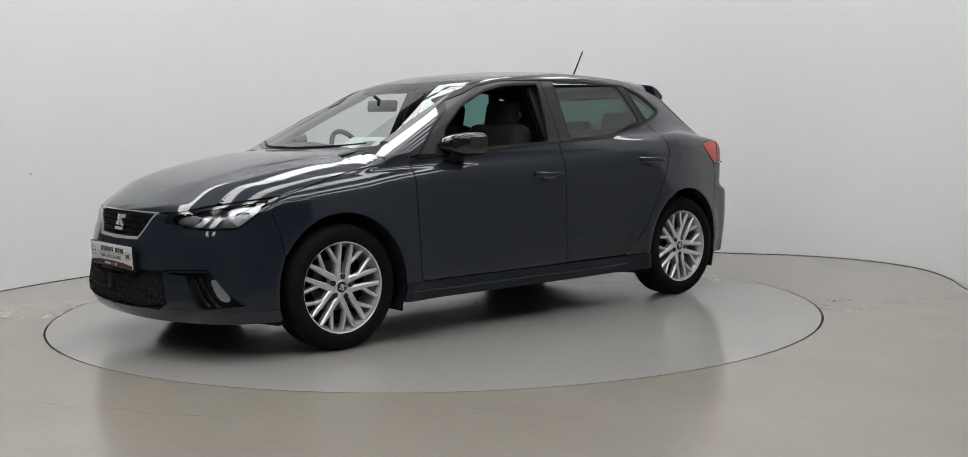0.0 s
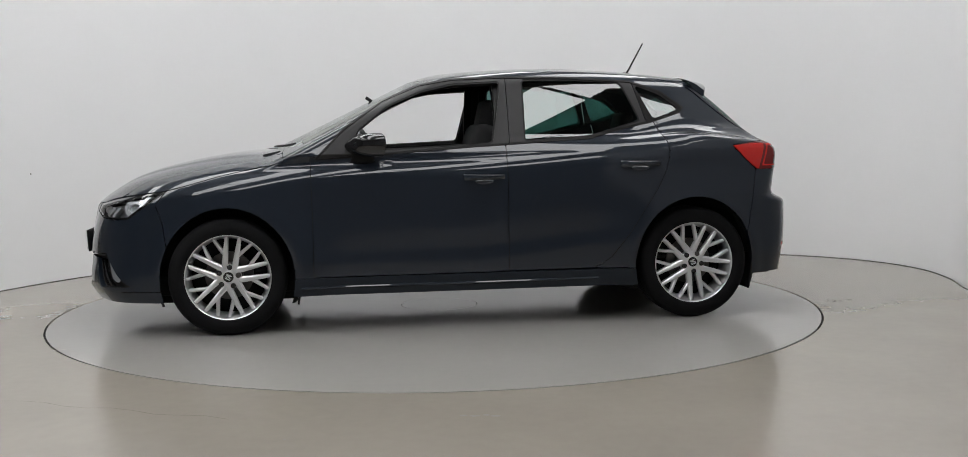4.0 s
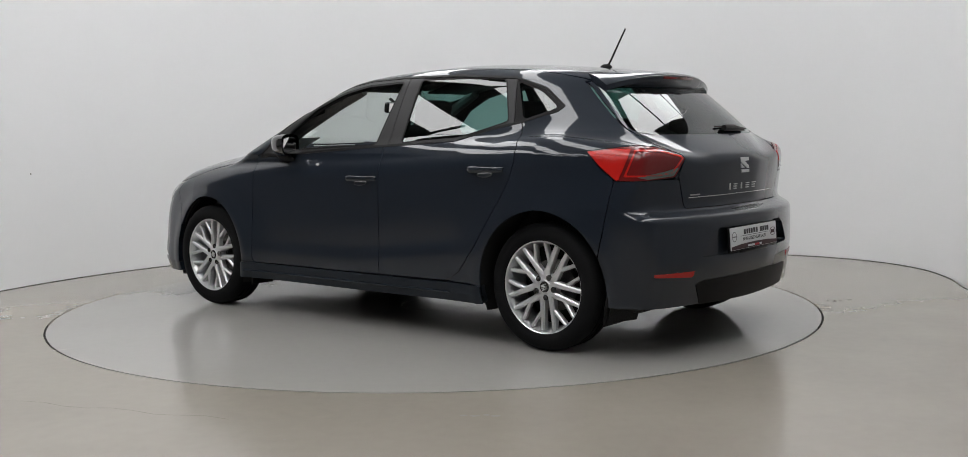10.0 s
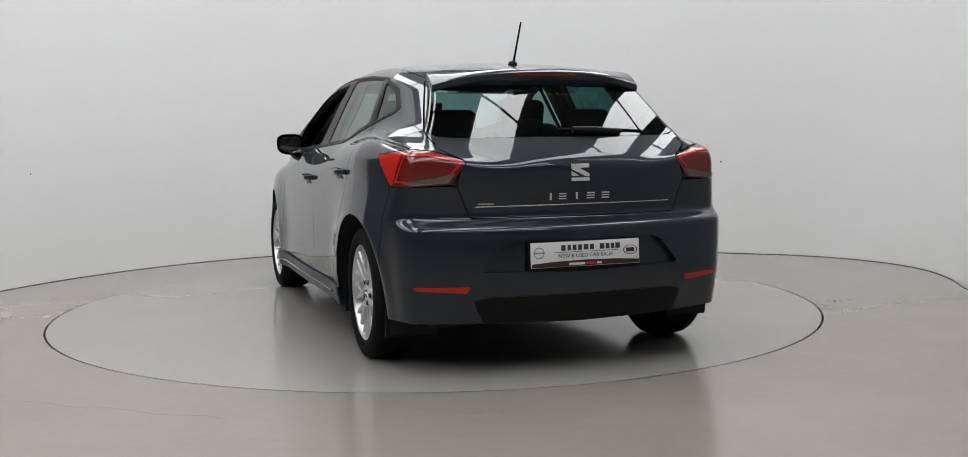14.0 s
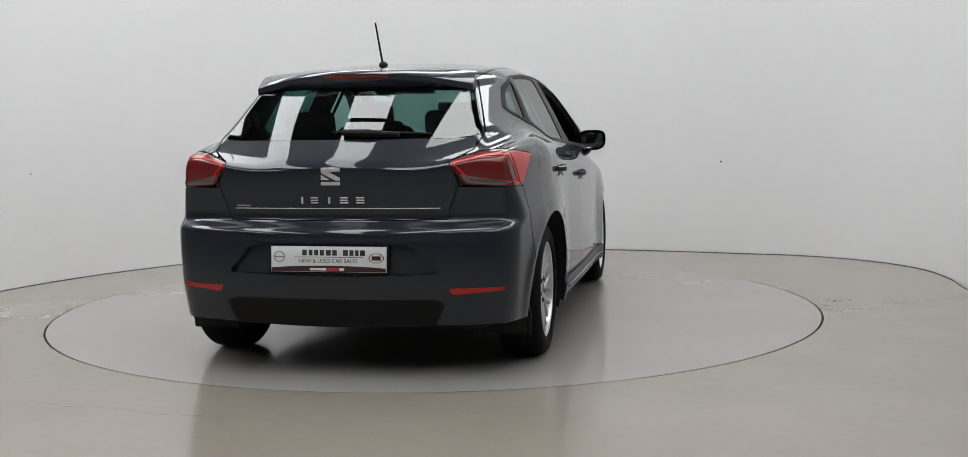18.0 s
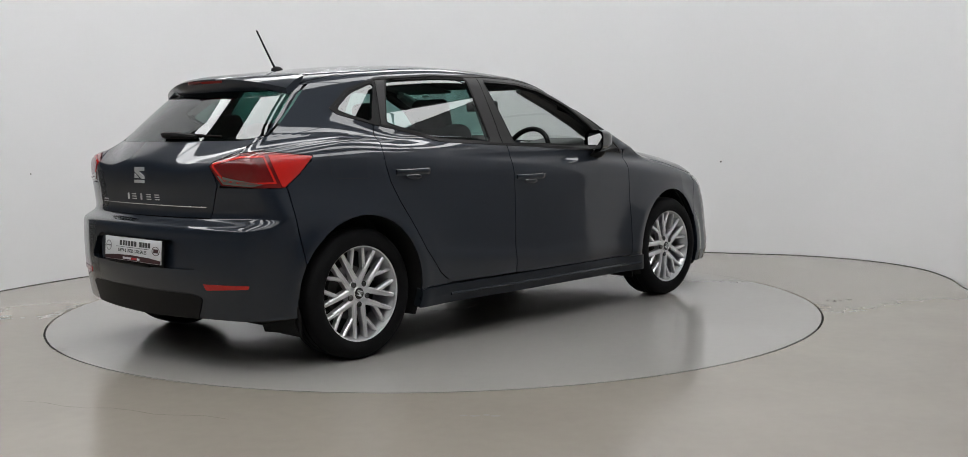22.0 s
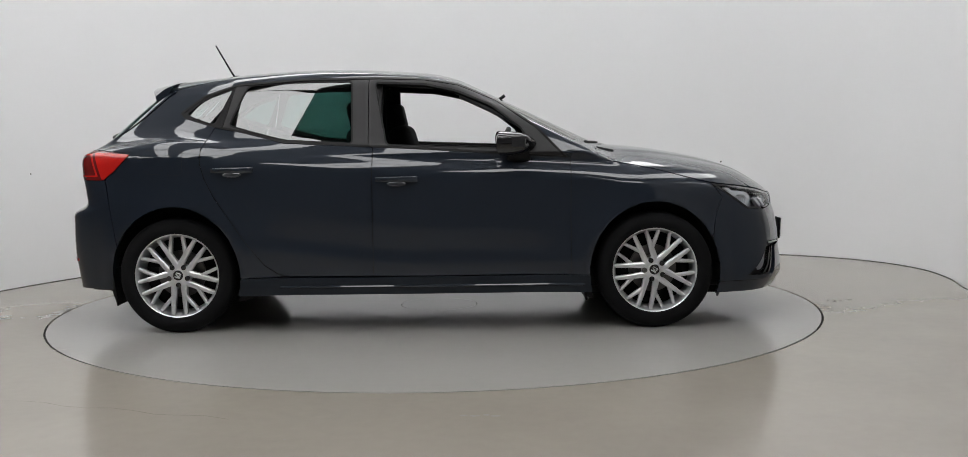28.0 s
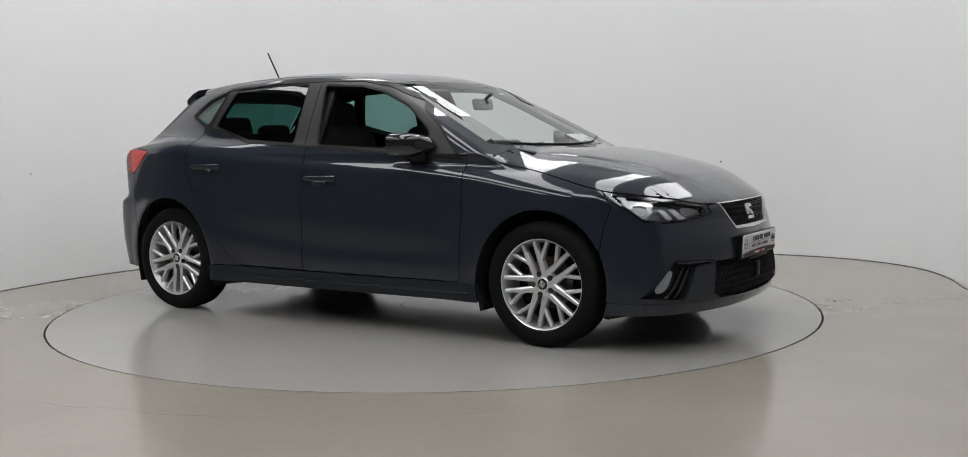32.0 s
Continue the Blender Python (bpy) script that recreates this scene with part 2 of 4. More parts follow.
def clip(P, N, ok, S):
    """The part of a grid where S is above zero: points, normals, faces."""
    nu, nv = S.shape
    S = np.where(ok, S, -1.0)
    idx = np.arange(nu * nv).reshape(nu, nv)
    q = np.stack((idx[:-1, :-1], idx[1:, :-1], idx[1:, 1:], idx[:-1, 1:]), -1).reshape(-1, 4)
    s = S.ravel()
    good = ok.ravel()[q].all(1)
    q = q[good]
    inside = (s[q] >= 0).all(1)
    pts, nor = P.reshape(-1, 3), N.reshape(-1, 3)
    faces = [tuple(f) for f in q[inside].tolist()]
    extra_p, extra_n, made = [], [], {}
    some = q[~inside & (s[q] >= 0).any(1)].tolist()
    base = len(pts)

    def cut(i, j):
        k = (i, j) if i < j else (j, i)
        if k not in made:
            i, j = k
            t = s[i] / (s[i] - s[j])
            extra_p.append(pts[i] + t * (pts[j] - pts[i]))
            extra_n.append(nor[i] + t * (nor[j] - nor[i]))
            made[k] = base + len(extra_p) - 1
        return made[k]
    for f in some:
        for tri in ((f[0], f[1], f[2]), (f[0], f[2], f[3])):
            out = []
            for i, j in zip(tri, tri[1:] + tri[:1]):
                if s[i] >= 0:
                    out.append(i)
                if (s[i] >= 0) != (s[j] >= 0):
                    out.append(cut(i, j))
            if len(out) >= 3:
                faces.append(tuple(out))
    if extra_p:
        pts, nor = np.vstack((pts, extra_p)), np.vstack((nor, extra_n))
    used = sorted({i for f in faces for i in f})
    new_id = {o: n for n, o in enumerate(used)}
    return pts[used], nor[used], [tuple(new_id[i] for i in f) for f in faces]


def outline(faces):
    seen = {}
    for f in faces:
        for e in zip(f, f[1:] + f[:1]):
            seen[e] = 1
    return [e for e in seen if (e[1], e[0]) not in seen]


def make(name, pts, faces, mat, parent=None, label="", loop_normals=None, smooth=True):
    me = bpy.data.meshes.new(name)
    me.from_pydata([tuple(p) for p in pts], [], faces)
    me.polygons.foreach_set("use_smooth", [smooth] * len(me.polygons))
    me.materials.append(mat)
    if loop_normals is not None:
        me.normals_split_custom_set(loop_normals)
    ob = new(name, me)
    if parent is not None:
        ob.parent = parent
    if label:
        tagged(ob, label)
    return ob


def panel(name, pieces, mat, parent, label="", depth=0.014, inset=0.0, sides=(1, -1)):
    """Cuts a panel out of sheets of the skin; each side of the car gets its own. pieces: (sheet, region)."""
    pts, nor, faces = np.zeros((0, 3)), np.zeros((0, 3)), []
    for (P, ok), region in pieces:
        N = normals(P)
        p, n, f = clip(P, N, ok, region(P))
        # drop the faces that look backwards
        if not f:
            continue
        a = np.cross(p[[t[1] for t in f]] - p[[t[0] for t in f]], p[[t[2] for t in f]] - p[[t[0] for t in f]])
        if (np.einsum("ij,ij->i", a, n[[t[0] for t in f]])).sum() < 0:
            f = [t[::-1] for t in f]
        o = len(pts)
        pts, nor = np.vstack((pts, p - n * inset)), np.vstack((nor, n))
        rim = outline(f)
        faces += [("o", tuple(i + o for i in t)) for t in f]
        if depth:
            ids = sorted({i for e in rim for i in e})
            back = {i: len(pts) + k for k, i in enumerate(ids)}
            pts, nor = np.vstack((pts, p[ids] - n[ids] * (depth + inset))), np.vstack((nor, n[ids]))
            faces += [("r", (b + o, a + o, back[a], back[b])) for a, b in rim]
    made = []
    for g in sides:
        q, m = pts * (1, g, 1), nor * (1, g, 1)
        fs = [f if g > 0 else f[::-1] for _, f in faces]
        ln = []
        for (kind, _), f in zip(faces, fs):
            if kind == "o":
                ln += [tuple(m[i]) for i in f]
            else:
                c = np.cross(q[f[1]] - q[f[0]], q[f[2]] - q[f[0]])
                c = c / max(np.linalg.norm(c), 1e-9)
                ln += [tuple(c)] * len(f)
        made.append(make(name, q, fs, mat, parent, label, ln))
    return made


def part(name, bm, mat, parent, label="", smooth=True):
    me = bpy.data.meshes.new(name)
    bmesh.ops.recalc_face_normals(bm, faces=bm.faces)
    bm.to_mesh(me)
    bm.free()
    me.polygons.foreach_set("use_smooth", [smooth] * len(me.polygons))
    if smooth:
        me.set_sharp_from_angle(angle=radians(38))
    me.materials.append(mat)
    ob = new(name, me)
    if parent is not None:
        ob.parent = parent
    if label:
        tagged(ob, label)
    return ob


def box(size, at=(0, 0, 0), turn=(0, 0, 0), bevel=0.0, bm=None, segments=2):
    b = bmesh.new()
    bmesh.ops.create_cube(b, size=1.0)
    bmesh.ops.scale(b, vec=size, verts=b.verts)
    if bevel:
        bmesh.ops.bevel(b, geom=b.edges[:], offset=bevel, segments=segments, profile=0.5, affect="EDGES")
    bmesh.ops.transform(b, matrix=pose(*at, *turn), verts=b.verts)
    return join(bm, b)


def join(bm, b):
    if bm is None:
        return b
    me = bpy.data.meshes.new("tmp")
    b.to_mesh(me)
    b.free()
    bm.from_mesh(me)
    bpy.data.meshes.remove(me)
    return bm


def lathe(profile, m=None, n=48, bm=None):
    """Turns a profile of (radius, height) about z, then moves it by m."""
    b = bmesh.new()
    rings = [[b.verts.new((r * math.cos(2 * math.pi * i / n), r * math.sin(2 * math.pi * i / n), h)) for i in range(n)] for r, h in profile]
    for a, c in zip(rings, rings[1:]):
        for i in range(n):
            b.faces.new((a[i], a[(i + 1) % n], c[(i + 1) % n], c[i]))
    bmesh.ops.remove_doubles(b, verts=b.verts, dist=1e-5)
    if m is not None:
        bmesh.ops.transform(b, matrix=m, verts=b.verts)
    return join(bm, b)


def prism(pts, depth, m=None, bevel=0.0, bm=None):
    """A flat outline in x, y given a depth along z, then moved by m."""
    b = bmesh.new()
    lo = [b.verts.new((x, y, 0)) for x, y in pts]
    hi = [b.verts.new((x, y, depth)) for x, y in pts]
    b.faces.new(hi)
    b.faces.new(lo[::-1])
    for i in range(len(pts)):
        j = (i + 1) % len(pts)
        b.faces.new((lo[i], lo[j], hi[j], hi[i]))
    if bevel:
        bmesh.ops.bevel(b, geom=b.edges[:], offset=bevel, segments=2, profile=0.5, affect="EDGES")
    if m is not None:
        bmesh.ops.transform(b, matrix=m, verts=b.verts)
    return join(bm, b)


def tube(path, radius, n=10, bm=None):
    """A round bar along a path; radius may be one number or one per point."""
    b = bmesh.new()
    path = [Vector(p) for p in path]
    rs = radius if isinstance(radius, (list, tuple)) else [radius] * len(path)
    rings = []
    for i, p in enumerate(path):
        d = (path[min(i + 1, len(path) - 1)] - path[max(i - 1, 0)]).normalized()
        q = d.to_track_quat("Z", "Y")
        rings.append([b.verts.new(p + q @ Vector((rs[i] * math.cos(2 * math.pi * k / n), rs[i] * math.sin(2 * math.pi * k / n), 0))) for k in range(n)])
    for a, c in zip(rings, rings[1:]):
        for k in range(n):
            b.faces.new((a[k], a[(k + 1) % n], c[(k + 1) % n], c[k]))
    b.faces.new(rings[0][::-1])
    b.faces.new(rings[-1])
    return join(bm, b)
# ---- the room: a polished concrete floor, a white wall bowed round the turntable, a dark shed roof with light strips ----
FLOOR = material("polished_concrete", (0.240, 0.218, 0.186), 0.160, grain=0.10, scale=16, spread=0.30, rough_spread=0.14, Specular_IOR_Level=0.44)
DISC = material("turntable_coating", (0.278, 0.270, 0.252), 0.125, grain=0.06, scale=18, spread=0.14, rough_spread=0.08, Specular_IOR_Level=0.46)
WALL = material("white_wall_paint", (0.71, 0.71, 0.715), 0.55, grain=0.02, scale=30, spread=0.03)
SHED = material("shed_lining", (0.10, 0.10, 0.103), 0.8, grain=0.1, scale=20)
LINED = material("pale_grey_lining", (0.24, 0.24, 0.243), 0.8, grain=0.1, scale=20)
# grey of the added unseen wall, set by how bright the doors reflect it
UNSEEN_GREY = material("unseen_wall_grey", (0.25, 0.25, 0.255), 0.6, grain=0.02, scale=30, spread=0.03)
PIT = material("dark_gap", (0.02, 0.02, 0.02), 0.9)
STRIP = glow_material("daylit_roof_sheet", (0.985, 0.99, 1.0), 5.85)
R_DISC = 2.2675


def ring_mesh(name, r0, r1, z, mat, n=256, square=None):
    b = bmesh.new()
    inner, outer = [], []
    for i in range(n):
        a = 2 * math.pi * i / n
        c, s = math.cos(a), math.sin(a)
        inner.append(b.verts.new((r0 * c, r0 * s, z)))
        k = square / max(abs(c), abs(s)) if square else r1
        outer.append(b.verts.new((k * c, k * s, z)))
    for i in range(n):
        b.faces.new((inner[i], outer[i], outer[(i + 1) % n], inner[(i + 1) % n]))
    low = [b.verts.new((v.co.x, v.co.y, z - 0.08)) for v in inner]
    for i in range(n):
        b.faces.new((inner[i], inner[(i + 1) % n], low[(i + 1) % n], low[i]))
    return part(name, b, mat, None, smooth=False)


floor = tagged(ring_mesh("floor", R_DISC + 0.007, 0, 0.0, FLOOR, square=14.0), "polished beige-grey concrete showroom floor", "floor", kind="structure")
pit = tagged(part("floor_pit", lathe([(0.0, -0.08), (R_DISC + 0.1, -0.08)], n=64), PIT, None), "dark turntable pit under the floor gap", "floor", kind="structure")

turntable = tagged(new("turntable"), "round grey car turntable flush with the concrete floor", "turntable")
part("platter", lathe([(0.235, -0.05), (0.235, 0.0), (0.5, 0.0), (1.2, 0.0), (2.0, 0.0), (R_DISC - 0.005, 0.0), (R_DISC - 0.005, -0.06)], n=256), DISC, turntable, smooth=False)
part("centre_cover", lathe([(0.0, 0.0), (0.231, 0.0), (0.231, -0.05)], n=96), DISC, turntable, "round grey centre cover plate", smooth=False)

WALL_R = spline((-60, -30, -10, 2.6, 10.7, 17, 22.9, 27.7, 35.4, 42, 51, 60.3, 90, 121.6, 142, 163, 190, 215), (4.1, 3.75, 3.42, 3.42, 3.60, 3.73, 3.78, 3.76, 3.64, 3.45, 3.29, 3.18, 3.10, 3.12, 3.12, 3.18, 3.4, 4.2))


WALL_ENDS = (-62.0, 168.0)


def bowed_wall(height, thick, ends):
    b = bmesh.new()
    n = 200
    cols = []
    for i in range(n + 1):
        a = ends[0] + (ends[1] - ends[0]) * i / n
        r = float(WALL_R(a))
        c, s = math.cos(radians(a)), math.sin(radians(a))
        cols.append([b.verts.new((q * c, q * s, z)) for q, z in ((r, 0), (r, height), (r + thick, height), (r + thick, 0))])
    for p, q in zip(cols, cols[1:]):
        for k in range(4):
            b.faces.new((p[k], q[k], q[(k + 1) % 4], p[(k + 1) % 4]))
    b.faces.new(cols[0])
    b.faces.new(cols[-1][::-1])
    return b


wall = tagged(part("wall_back", bowed_wall(3.6, 0.15, (-1.5, 168.0)), WALL, None), "white painted wall bowed round the turntable", "wall", kind="structure")
# added past the white wall, out of view, to lighten the doors' reflections
screen_wall = tagged(part("wall_unseen", bowed_wall(3.6, 0.15, (-62.0, -1.5)), UNSEEN_GREY, None), "grey wall added out of view for the car doors to reflect", "wall", kind="structure")
CEIL = 5.0
for nm, size, at in (("wall_north", (28.3, 0.2, CEIL), (0, 14.1, CEIL / 2)), ("wall_south", (28.3, 0.2, CEIL), (0, -14.1, CEIL / 2)),
                     ("wall_east", (0.2, 28.0, CEIL), (14.1, 0, CEIL / 2)), ("wall_west", (0.2, 28.0, CEIL), (-14.1, 0, CEIL / 2))):
    tagged(part(nm, box(size, at), LINED, None, smooth=False), "plain grey shed wall", "wall", kind="structure")
b = bmesh.new()
rows = []
for i in range(161):
    a = WALL_ENDS[0] + (WALL_ENDS[1] - WALL_ENDS[0]) * i / 160
    r = float(WALL_R(a)) - 0.001
    c, q = math.cos(radians(a)), math.sin(radians(a))
    rows.append([b.verts.new((k * c, k * q, z)) for k, z in ((r - 0.004, 0.0), (r - 0.004, 0.003), (r, 0.005))])
for p, q in zip(rows, rows[1:]):
    for k in range(2):
        b.faces.new((p[k], q[k], q[k + 1], p[k + 1]))
tagged(part("baseboard", b, PIT, None), "thin dark sealant line where wall meets floor", "baseboard", kind="structure")
tagged(part("ceiling", box((28.4, 28.4, 0.2), (0, 0, CEIL + 0.17)), SHED, None, smooth=False), "dark lined shed roof", "ceiling", kind="structure")
first = None
STRIP_TURN = -23
for x in (-4.70, -2.60, -0.50, 1.60, 3.70, 5.80, 7.90):
    if first is None:
        first = tagged(new("roof_light"), "long translucent roof strip lit by daylight", "roof light", "roof lights")
        first.location, first.rotation_euler = (x - 0.33, 0, CEIL), (0, 0, radians(STRIP_TURN))
        part("pane", box((0.74, 17.0, 0.03), (0, -0.5, 0.06), bevel=0.005), STRIP, first)
        for k in range(9):
            part("glazing_bar", box((0.78, 0.05, 0.05), (0, -9 + 2.0 * k, 0.0)), SHED, first, smooth=False)
    else:
        copy_thing(first, pose(x - 0.33, 0, CEIL, 0, 0, STRIP_TURN))

# ---- marks on the floor and the wall ----
SCUFF = material("scuff", (0.10, 0.088, 0.072), 0.6, grain=0.6, scale=200)
JOINT = material("floor_joint", (0.17, 0.15, 0.12), 0.22, grain=0.4, scale=80)
STOP = material("wall_speck", (0.03, 0.03, 0.03), 0.6)


def blot(x, y, a, b, turn):
    """A thin uneven smear lying on the floor."""
    bm = bmesh.new()
    n = 14
    rim = [bm.verts.new((a * (0.7 + 0.5 * random.random()) * math.cos(2 * math.pi * i / n), b * (0.6 + 0.7 * random.random()) * math.sin(2 * math.pi * i / n), 0.0012)) for i in range(n)]
    bm.faces.new(rim)
    bmesh.ops.transform(bm, matrix=pose(x, y, 0, 0, 0, turn), verts=bm.verts)
    return bm


for x, y, a, b, turn in ((0.085, -2.64, 0.016, 0.012, 10), (0.125, -2.65, 0.020, 0.012, -8), (0.170, -2.64, 0.013, 0.012, 30), (0.205, -2.66, 0.018, 0.014, 0), (2.375, -0.19, 0.010, 0.022, 8), (2.415, -0.20, 0.012, 0.024, -6),
                         (2.455, -0.18, 0.009, 0.022, 0), (2.52, -0.17, 0.022, 0.010, 12), (-0.55, -2.9, 0.006, 0.004, 0), (-1.9, -1.2, 0.05, 0.010, 25)):
    tagged(part("floor_scuff", blot(x, y, a, b, turn), SCUFF, None, smooth=False), "small brown scuff mark on the concrete floor", "scuff mark", "floor scuffs")


def hairline(points, width):
    bm = bmesh.new()
    rows = []
    for i, (x, y) in enumerate(points):
        (ax, ay), (bx, by) = points[max(i - 1, 0)], points[min(i + 1, len(points) - 1)]
        d = math.hypot(bx - ax, by - ay)
        nx, ny = -(by - ay) / d * width / 2, (bx - ax) / d * width / 2
        rows.append((bm.verts.new((x + nx, y + ny, 0.0009)), bm.verts.new((x - nx, y - ny, 0.0009))))
    for p, q in zip(rows, rows[1:]):
        bm.faces.new((p[0], q[0], q[1], p[1]))
    return bm


tagged(part("floor_crack", hairline([(-2.1 + 0.1 * i, -2.10 - 0.43 * (0.1 * i) / 1.1 + 0.02 * math.sin(i * 1.7)) for i in range(14)], 0.004), JOINT, None, smooth=False), "faint hairline crack in the concrete floor", "crack")
for a, r, z in ((45.0, 0.0, 0.775), (163.5, 0.0, 0.62), (157.0, 0.0, 0.80)):
    rr = float(WALL_R(a)) - 0.002
    b = bmesh.new()
    bmesh.ops.create_uvsphere(b, u_segments=8, v_segments=6, radius=0.008 if z == 0.775 else 0.005)
    bmesh.ops.translate(b, vec=(rr * math.cos(radians(a)), rr * math.sin(radians(a)), z), verts=b.verts)
    tagged(part("wall_stud", b, STOP, None), "tiny dark stud on the white wall", "stud", "wall studs")
# ---- the car: painted panels, glass and lamps cut from the skin ----
car = tagged(new("car"), "dark blue-grey five-door hatchback parked on the turntable", "car")
GAP = 0.0022
HUBS = ((1.282, 0.30), (-1.282, 0.305))
ARCH = 0.352

SIDE = sheet("side", (-1.95, 1.95), (0.15, 1.14), 0.0115)
SLANT = sheet("slant", (-1.88, 1.25), (-0.42, 0.36), 0.0105)
NOSE = sheet("front", (0.0, 1.46), (0.15, 0.80), 0.0105)
TAIL = sheet("rear", (0.0, 1.46), (0.15, 1.08), 0.0105)
TAIL_UP = sheet("rear", (0.0, 1.34), (0.98, 1.36), 0.0105)
SLANT_FINE = sheet("slant", (-1.32, 0.86), (-0.29, 0.27), 0.0042)
TOP = sheet("top", (-1.66, 2.08), (0.0, 0.74), 0.0125)


def table(u, v, values):
    """Looks values up between the knots of an even grid."""
    def f(a, b):
        p = min(max((a - u[0]) / (u[1] - u[0]), 0), 0.9999) * (values.shape[0] - 1)
        q = min(max((b - v[0]) / (v[1] - v[0]), 0), 0.9999) * (values.shape[1] - 1)
        i, j = int(p), int(q)
        p, q = p - i, q - j
        return float((values[i, j] * (1 - p) + values[i + 1, j] * p) * (1 - q) + (values[i, j + 1] * (1 - p) + values[i + 1, j + 1] * p) * q)
    return f


on_side = table((-1.95, 1.95), (0.15, 1.14), SIDE[0][..., 1])


def end_table(g):
    U, V = np.meshgrid(np.linspace(0, 0.75, 76), np.linspace(0.18, 1.3, 141), indexing="ij")
    P, _ = reach(np.stack((0 * U + g * 2.3, U, V), -1), np.stack((0 * U - g, 0 * U, 0 * U), -1), 1.1)
    return table((0, 0.75), (0.18, 1.3), P[..., 0])


ENDS = {1: end_table(1), -1: end_table(-1)}


def on_end(y, z, g):
    """How far forward (g 1) or back (g -1) the skin stands at y, z."""
    return ENDS[g](abs(y), z)


def arch(P, r=ARCH):
    return np.minimum.reduce([np.hypot(P[..., 0] - x, (P[..., 2] - z) * np.where(P[..., 2] > z, 0.925, 1.0)) - r for x, z in HUBS])


def least(*f):
    return lambda P: np.minimum.reduce([g(P) if callable(g) else g for g in f])


def less(f, by=0.0):
    return lambda P: -f(P) - by


def shrunk(f, by):
    return lambda P: f(P) - by


HOOD_EDGE = spline((0.95, 1.02, 1.28, 1.585, 1.74, 1.878, 1.965, 2.03), (0.915, 0.902, 0.852, 0.775, 0.754, 0.728, 0.700, 0.692))
DOOR_F = poly([(0.838, 0.935), (0.833, 0.62), (0.833, 0.318), (0.815, 0.300), (-0.15, 0.301), (-0.221, 0.303), (-0.222, 0.39), (-0.221, 0.79), (-0.219, 1.02), (0.4, 1.02)])
DOOR_R = poly([(-0.219, 1.02), (-0.221, 0.79), (-0.222, 0.39), (-0.221, 0.303), (-0.68, 0.304), (-0.735, 0.322), (-0.795, 0.362), (-0.90, 0.492), (-0.99, 0.63), (-1.060, 0.734),
               (-1.110, 0.831), (-1.134, 0.913), (-1.132, 0.985), (-1.105, 1.05), (-1.075, 1.12), (-0.9, 1.15)])
DLO = poly([(0.815, 0.920), (0.655, 1.085), (0.44, 1.238), (0.235, 1.322), (0.05, 1.353), (-0.2, 1.362), (-0.6, 1.358), (-0.97, 1.333), (-1.155, 1.274), (-1.280, 1.182), (-1.255, 1.158),
            (-1.08, 1.107), (-0.907, 1.072), (-0.70, 1.018), (-0.3, 0.995), (0.0, 0.979), (0.4, 0.952)])
HEADLAMP = poly([(2.000, 0.655), (1.980, 0.697), (1.878, 0.727), (1.75, 0.752), (1.585, 0.773), (1.702, 0.692), (1.79, 0.629), (1.89, 0.621), (1.955, 0.629)])
TAILLAMP = poly([(1.015, 0.966), (0.90, 0.980), (0.787, 0.990), (0.70, 0.982), (0.565, 0.943), (0.552, 0.925), (0.612, 0.840), (0.75, 0.829), (0.88, 0.827), (0.945, 0.885)], "rz")
GRILLE = poly([(-0.1, 0.700), (0.352, 0.700), (0.232, 0.565), (-0.1, 0.556)], "yz")
INTAKE = poly([(-0.1, 0.428), (0.45, 0.428), (0.495, 0.275), (0.42, 0.246), (-0.1, 0.232)], "yz")
FOG = poly([(0.455, 0.434), (0.685, 0.447), (0.80, 0.272), (0.665, 0.260), (0.58, 0.412), (0.455, 0.420)], "yz")
RECESS = poly([(-0.1, 0.594), (0.335, 0.594), (0.385, 0.570), (0.475, 0.470), (0.46, 0.462), (-0.1, 0.455)], "yz")
BUMP_F = poly([(2.2, 0.1), (2.2, 0.73), (1.585, 0.776), (1.645, 0.70), (1.61, 0.60), (1.55, 0.1)])
BUMP_R = poly([(-2.2, 0.1), (-2.2, 0.832), (-1.66, 0.830), (-1.625, 0.62), (-1.53, 0.1)])
TAILGATE = poly([(-0.2, 0.688), (0.492, 0.690), (0.550, 0.842), (0.515, 0.943), (0.600, 0.990), (0.622, 1.06), (0.530, 1.30), (-0.2, 1.33)], "yz")
REARGLASS = poly([(-0.2, 1.035), (0.50, 1.036), (0.575, 1.040), (0.612, 1.062), (0.528, 1.275), (0.50, 1.295), (-0.2, 1.306)], "yz")
CUT = 0.94


def hood_rear(P):
    return P[..., 0] - (1.085 - 0.16 * (np.abs(P[..., 1]) / 0.62) ** 2 + 0.012)


def hood_region(P):
    x, y, z = P[..., 0], np.abs(P[..., 1]), P[..., 2]
    return np.minimum.reduce([z - HOOD_EDGE(x) - GAP, hood_rear(P), 2.022 - x - 0.10 * y * y, x - 0.985, 0.385 + (1.99 - x) * 3.0 - y])


def roof_edge(x):
    return 0.545 - 0.10 * np.maximum(-0.8 - x, 0) ** 2 - 0.10 * np.maximum(x, 0)


def screen(P):
    x, y, z = P[..., 0], np.abs(P[..., 1]), P[..., 2]
    return np.minimum.reduce([-hood_rear(P) - 0.02, x - (0.275 - 0.10 * (y / 0.55) ** 2), 0.672 - 0.42 * (z - 0.98) - y])


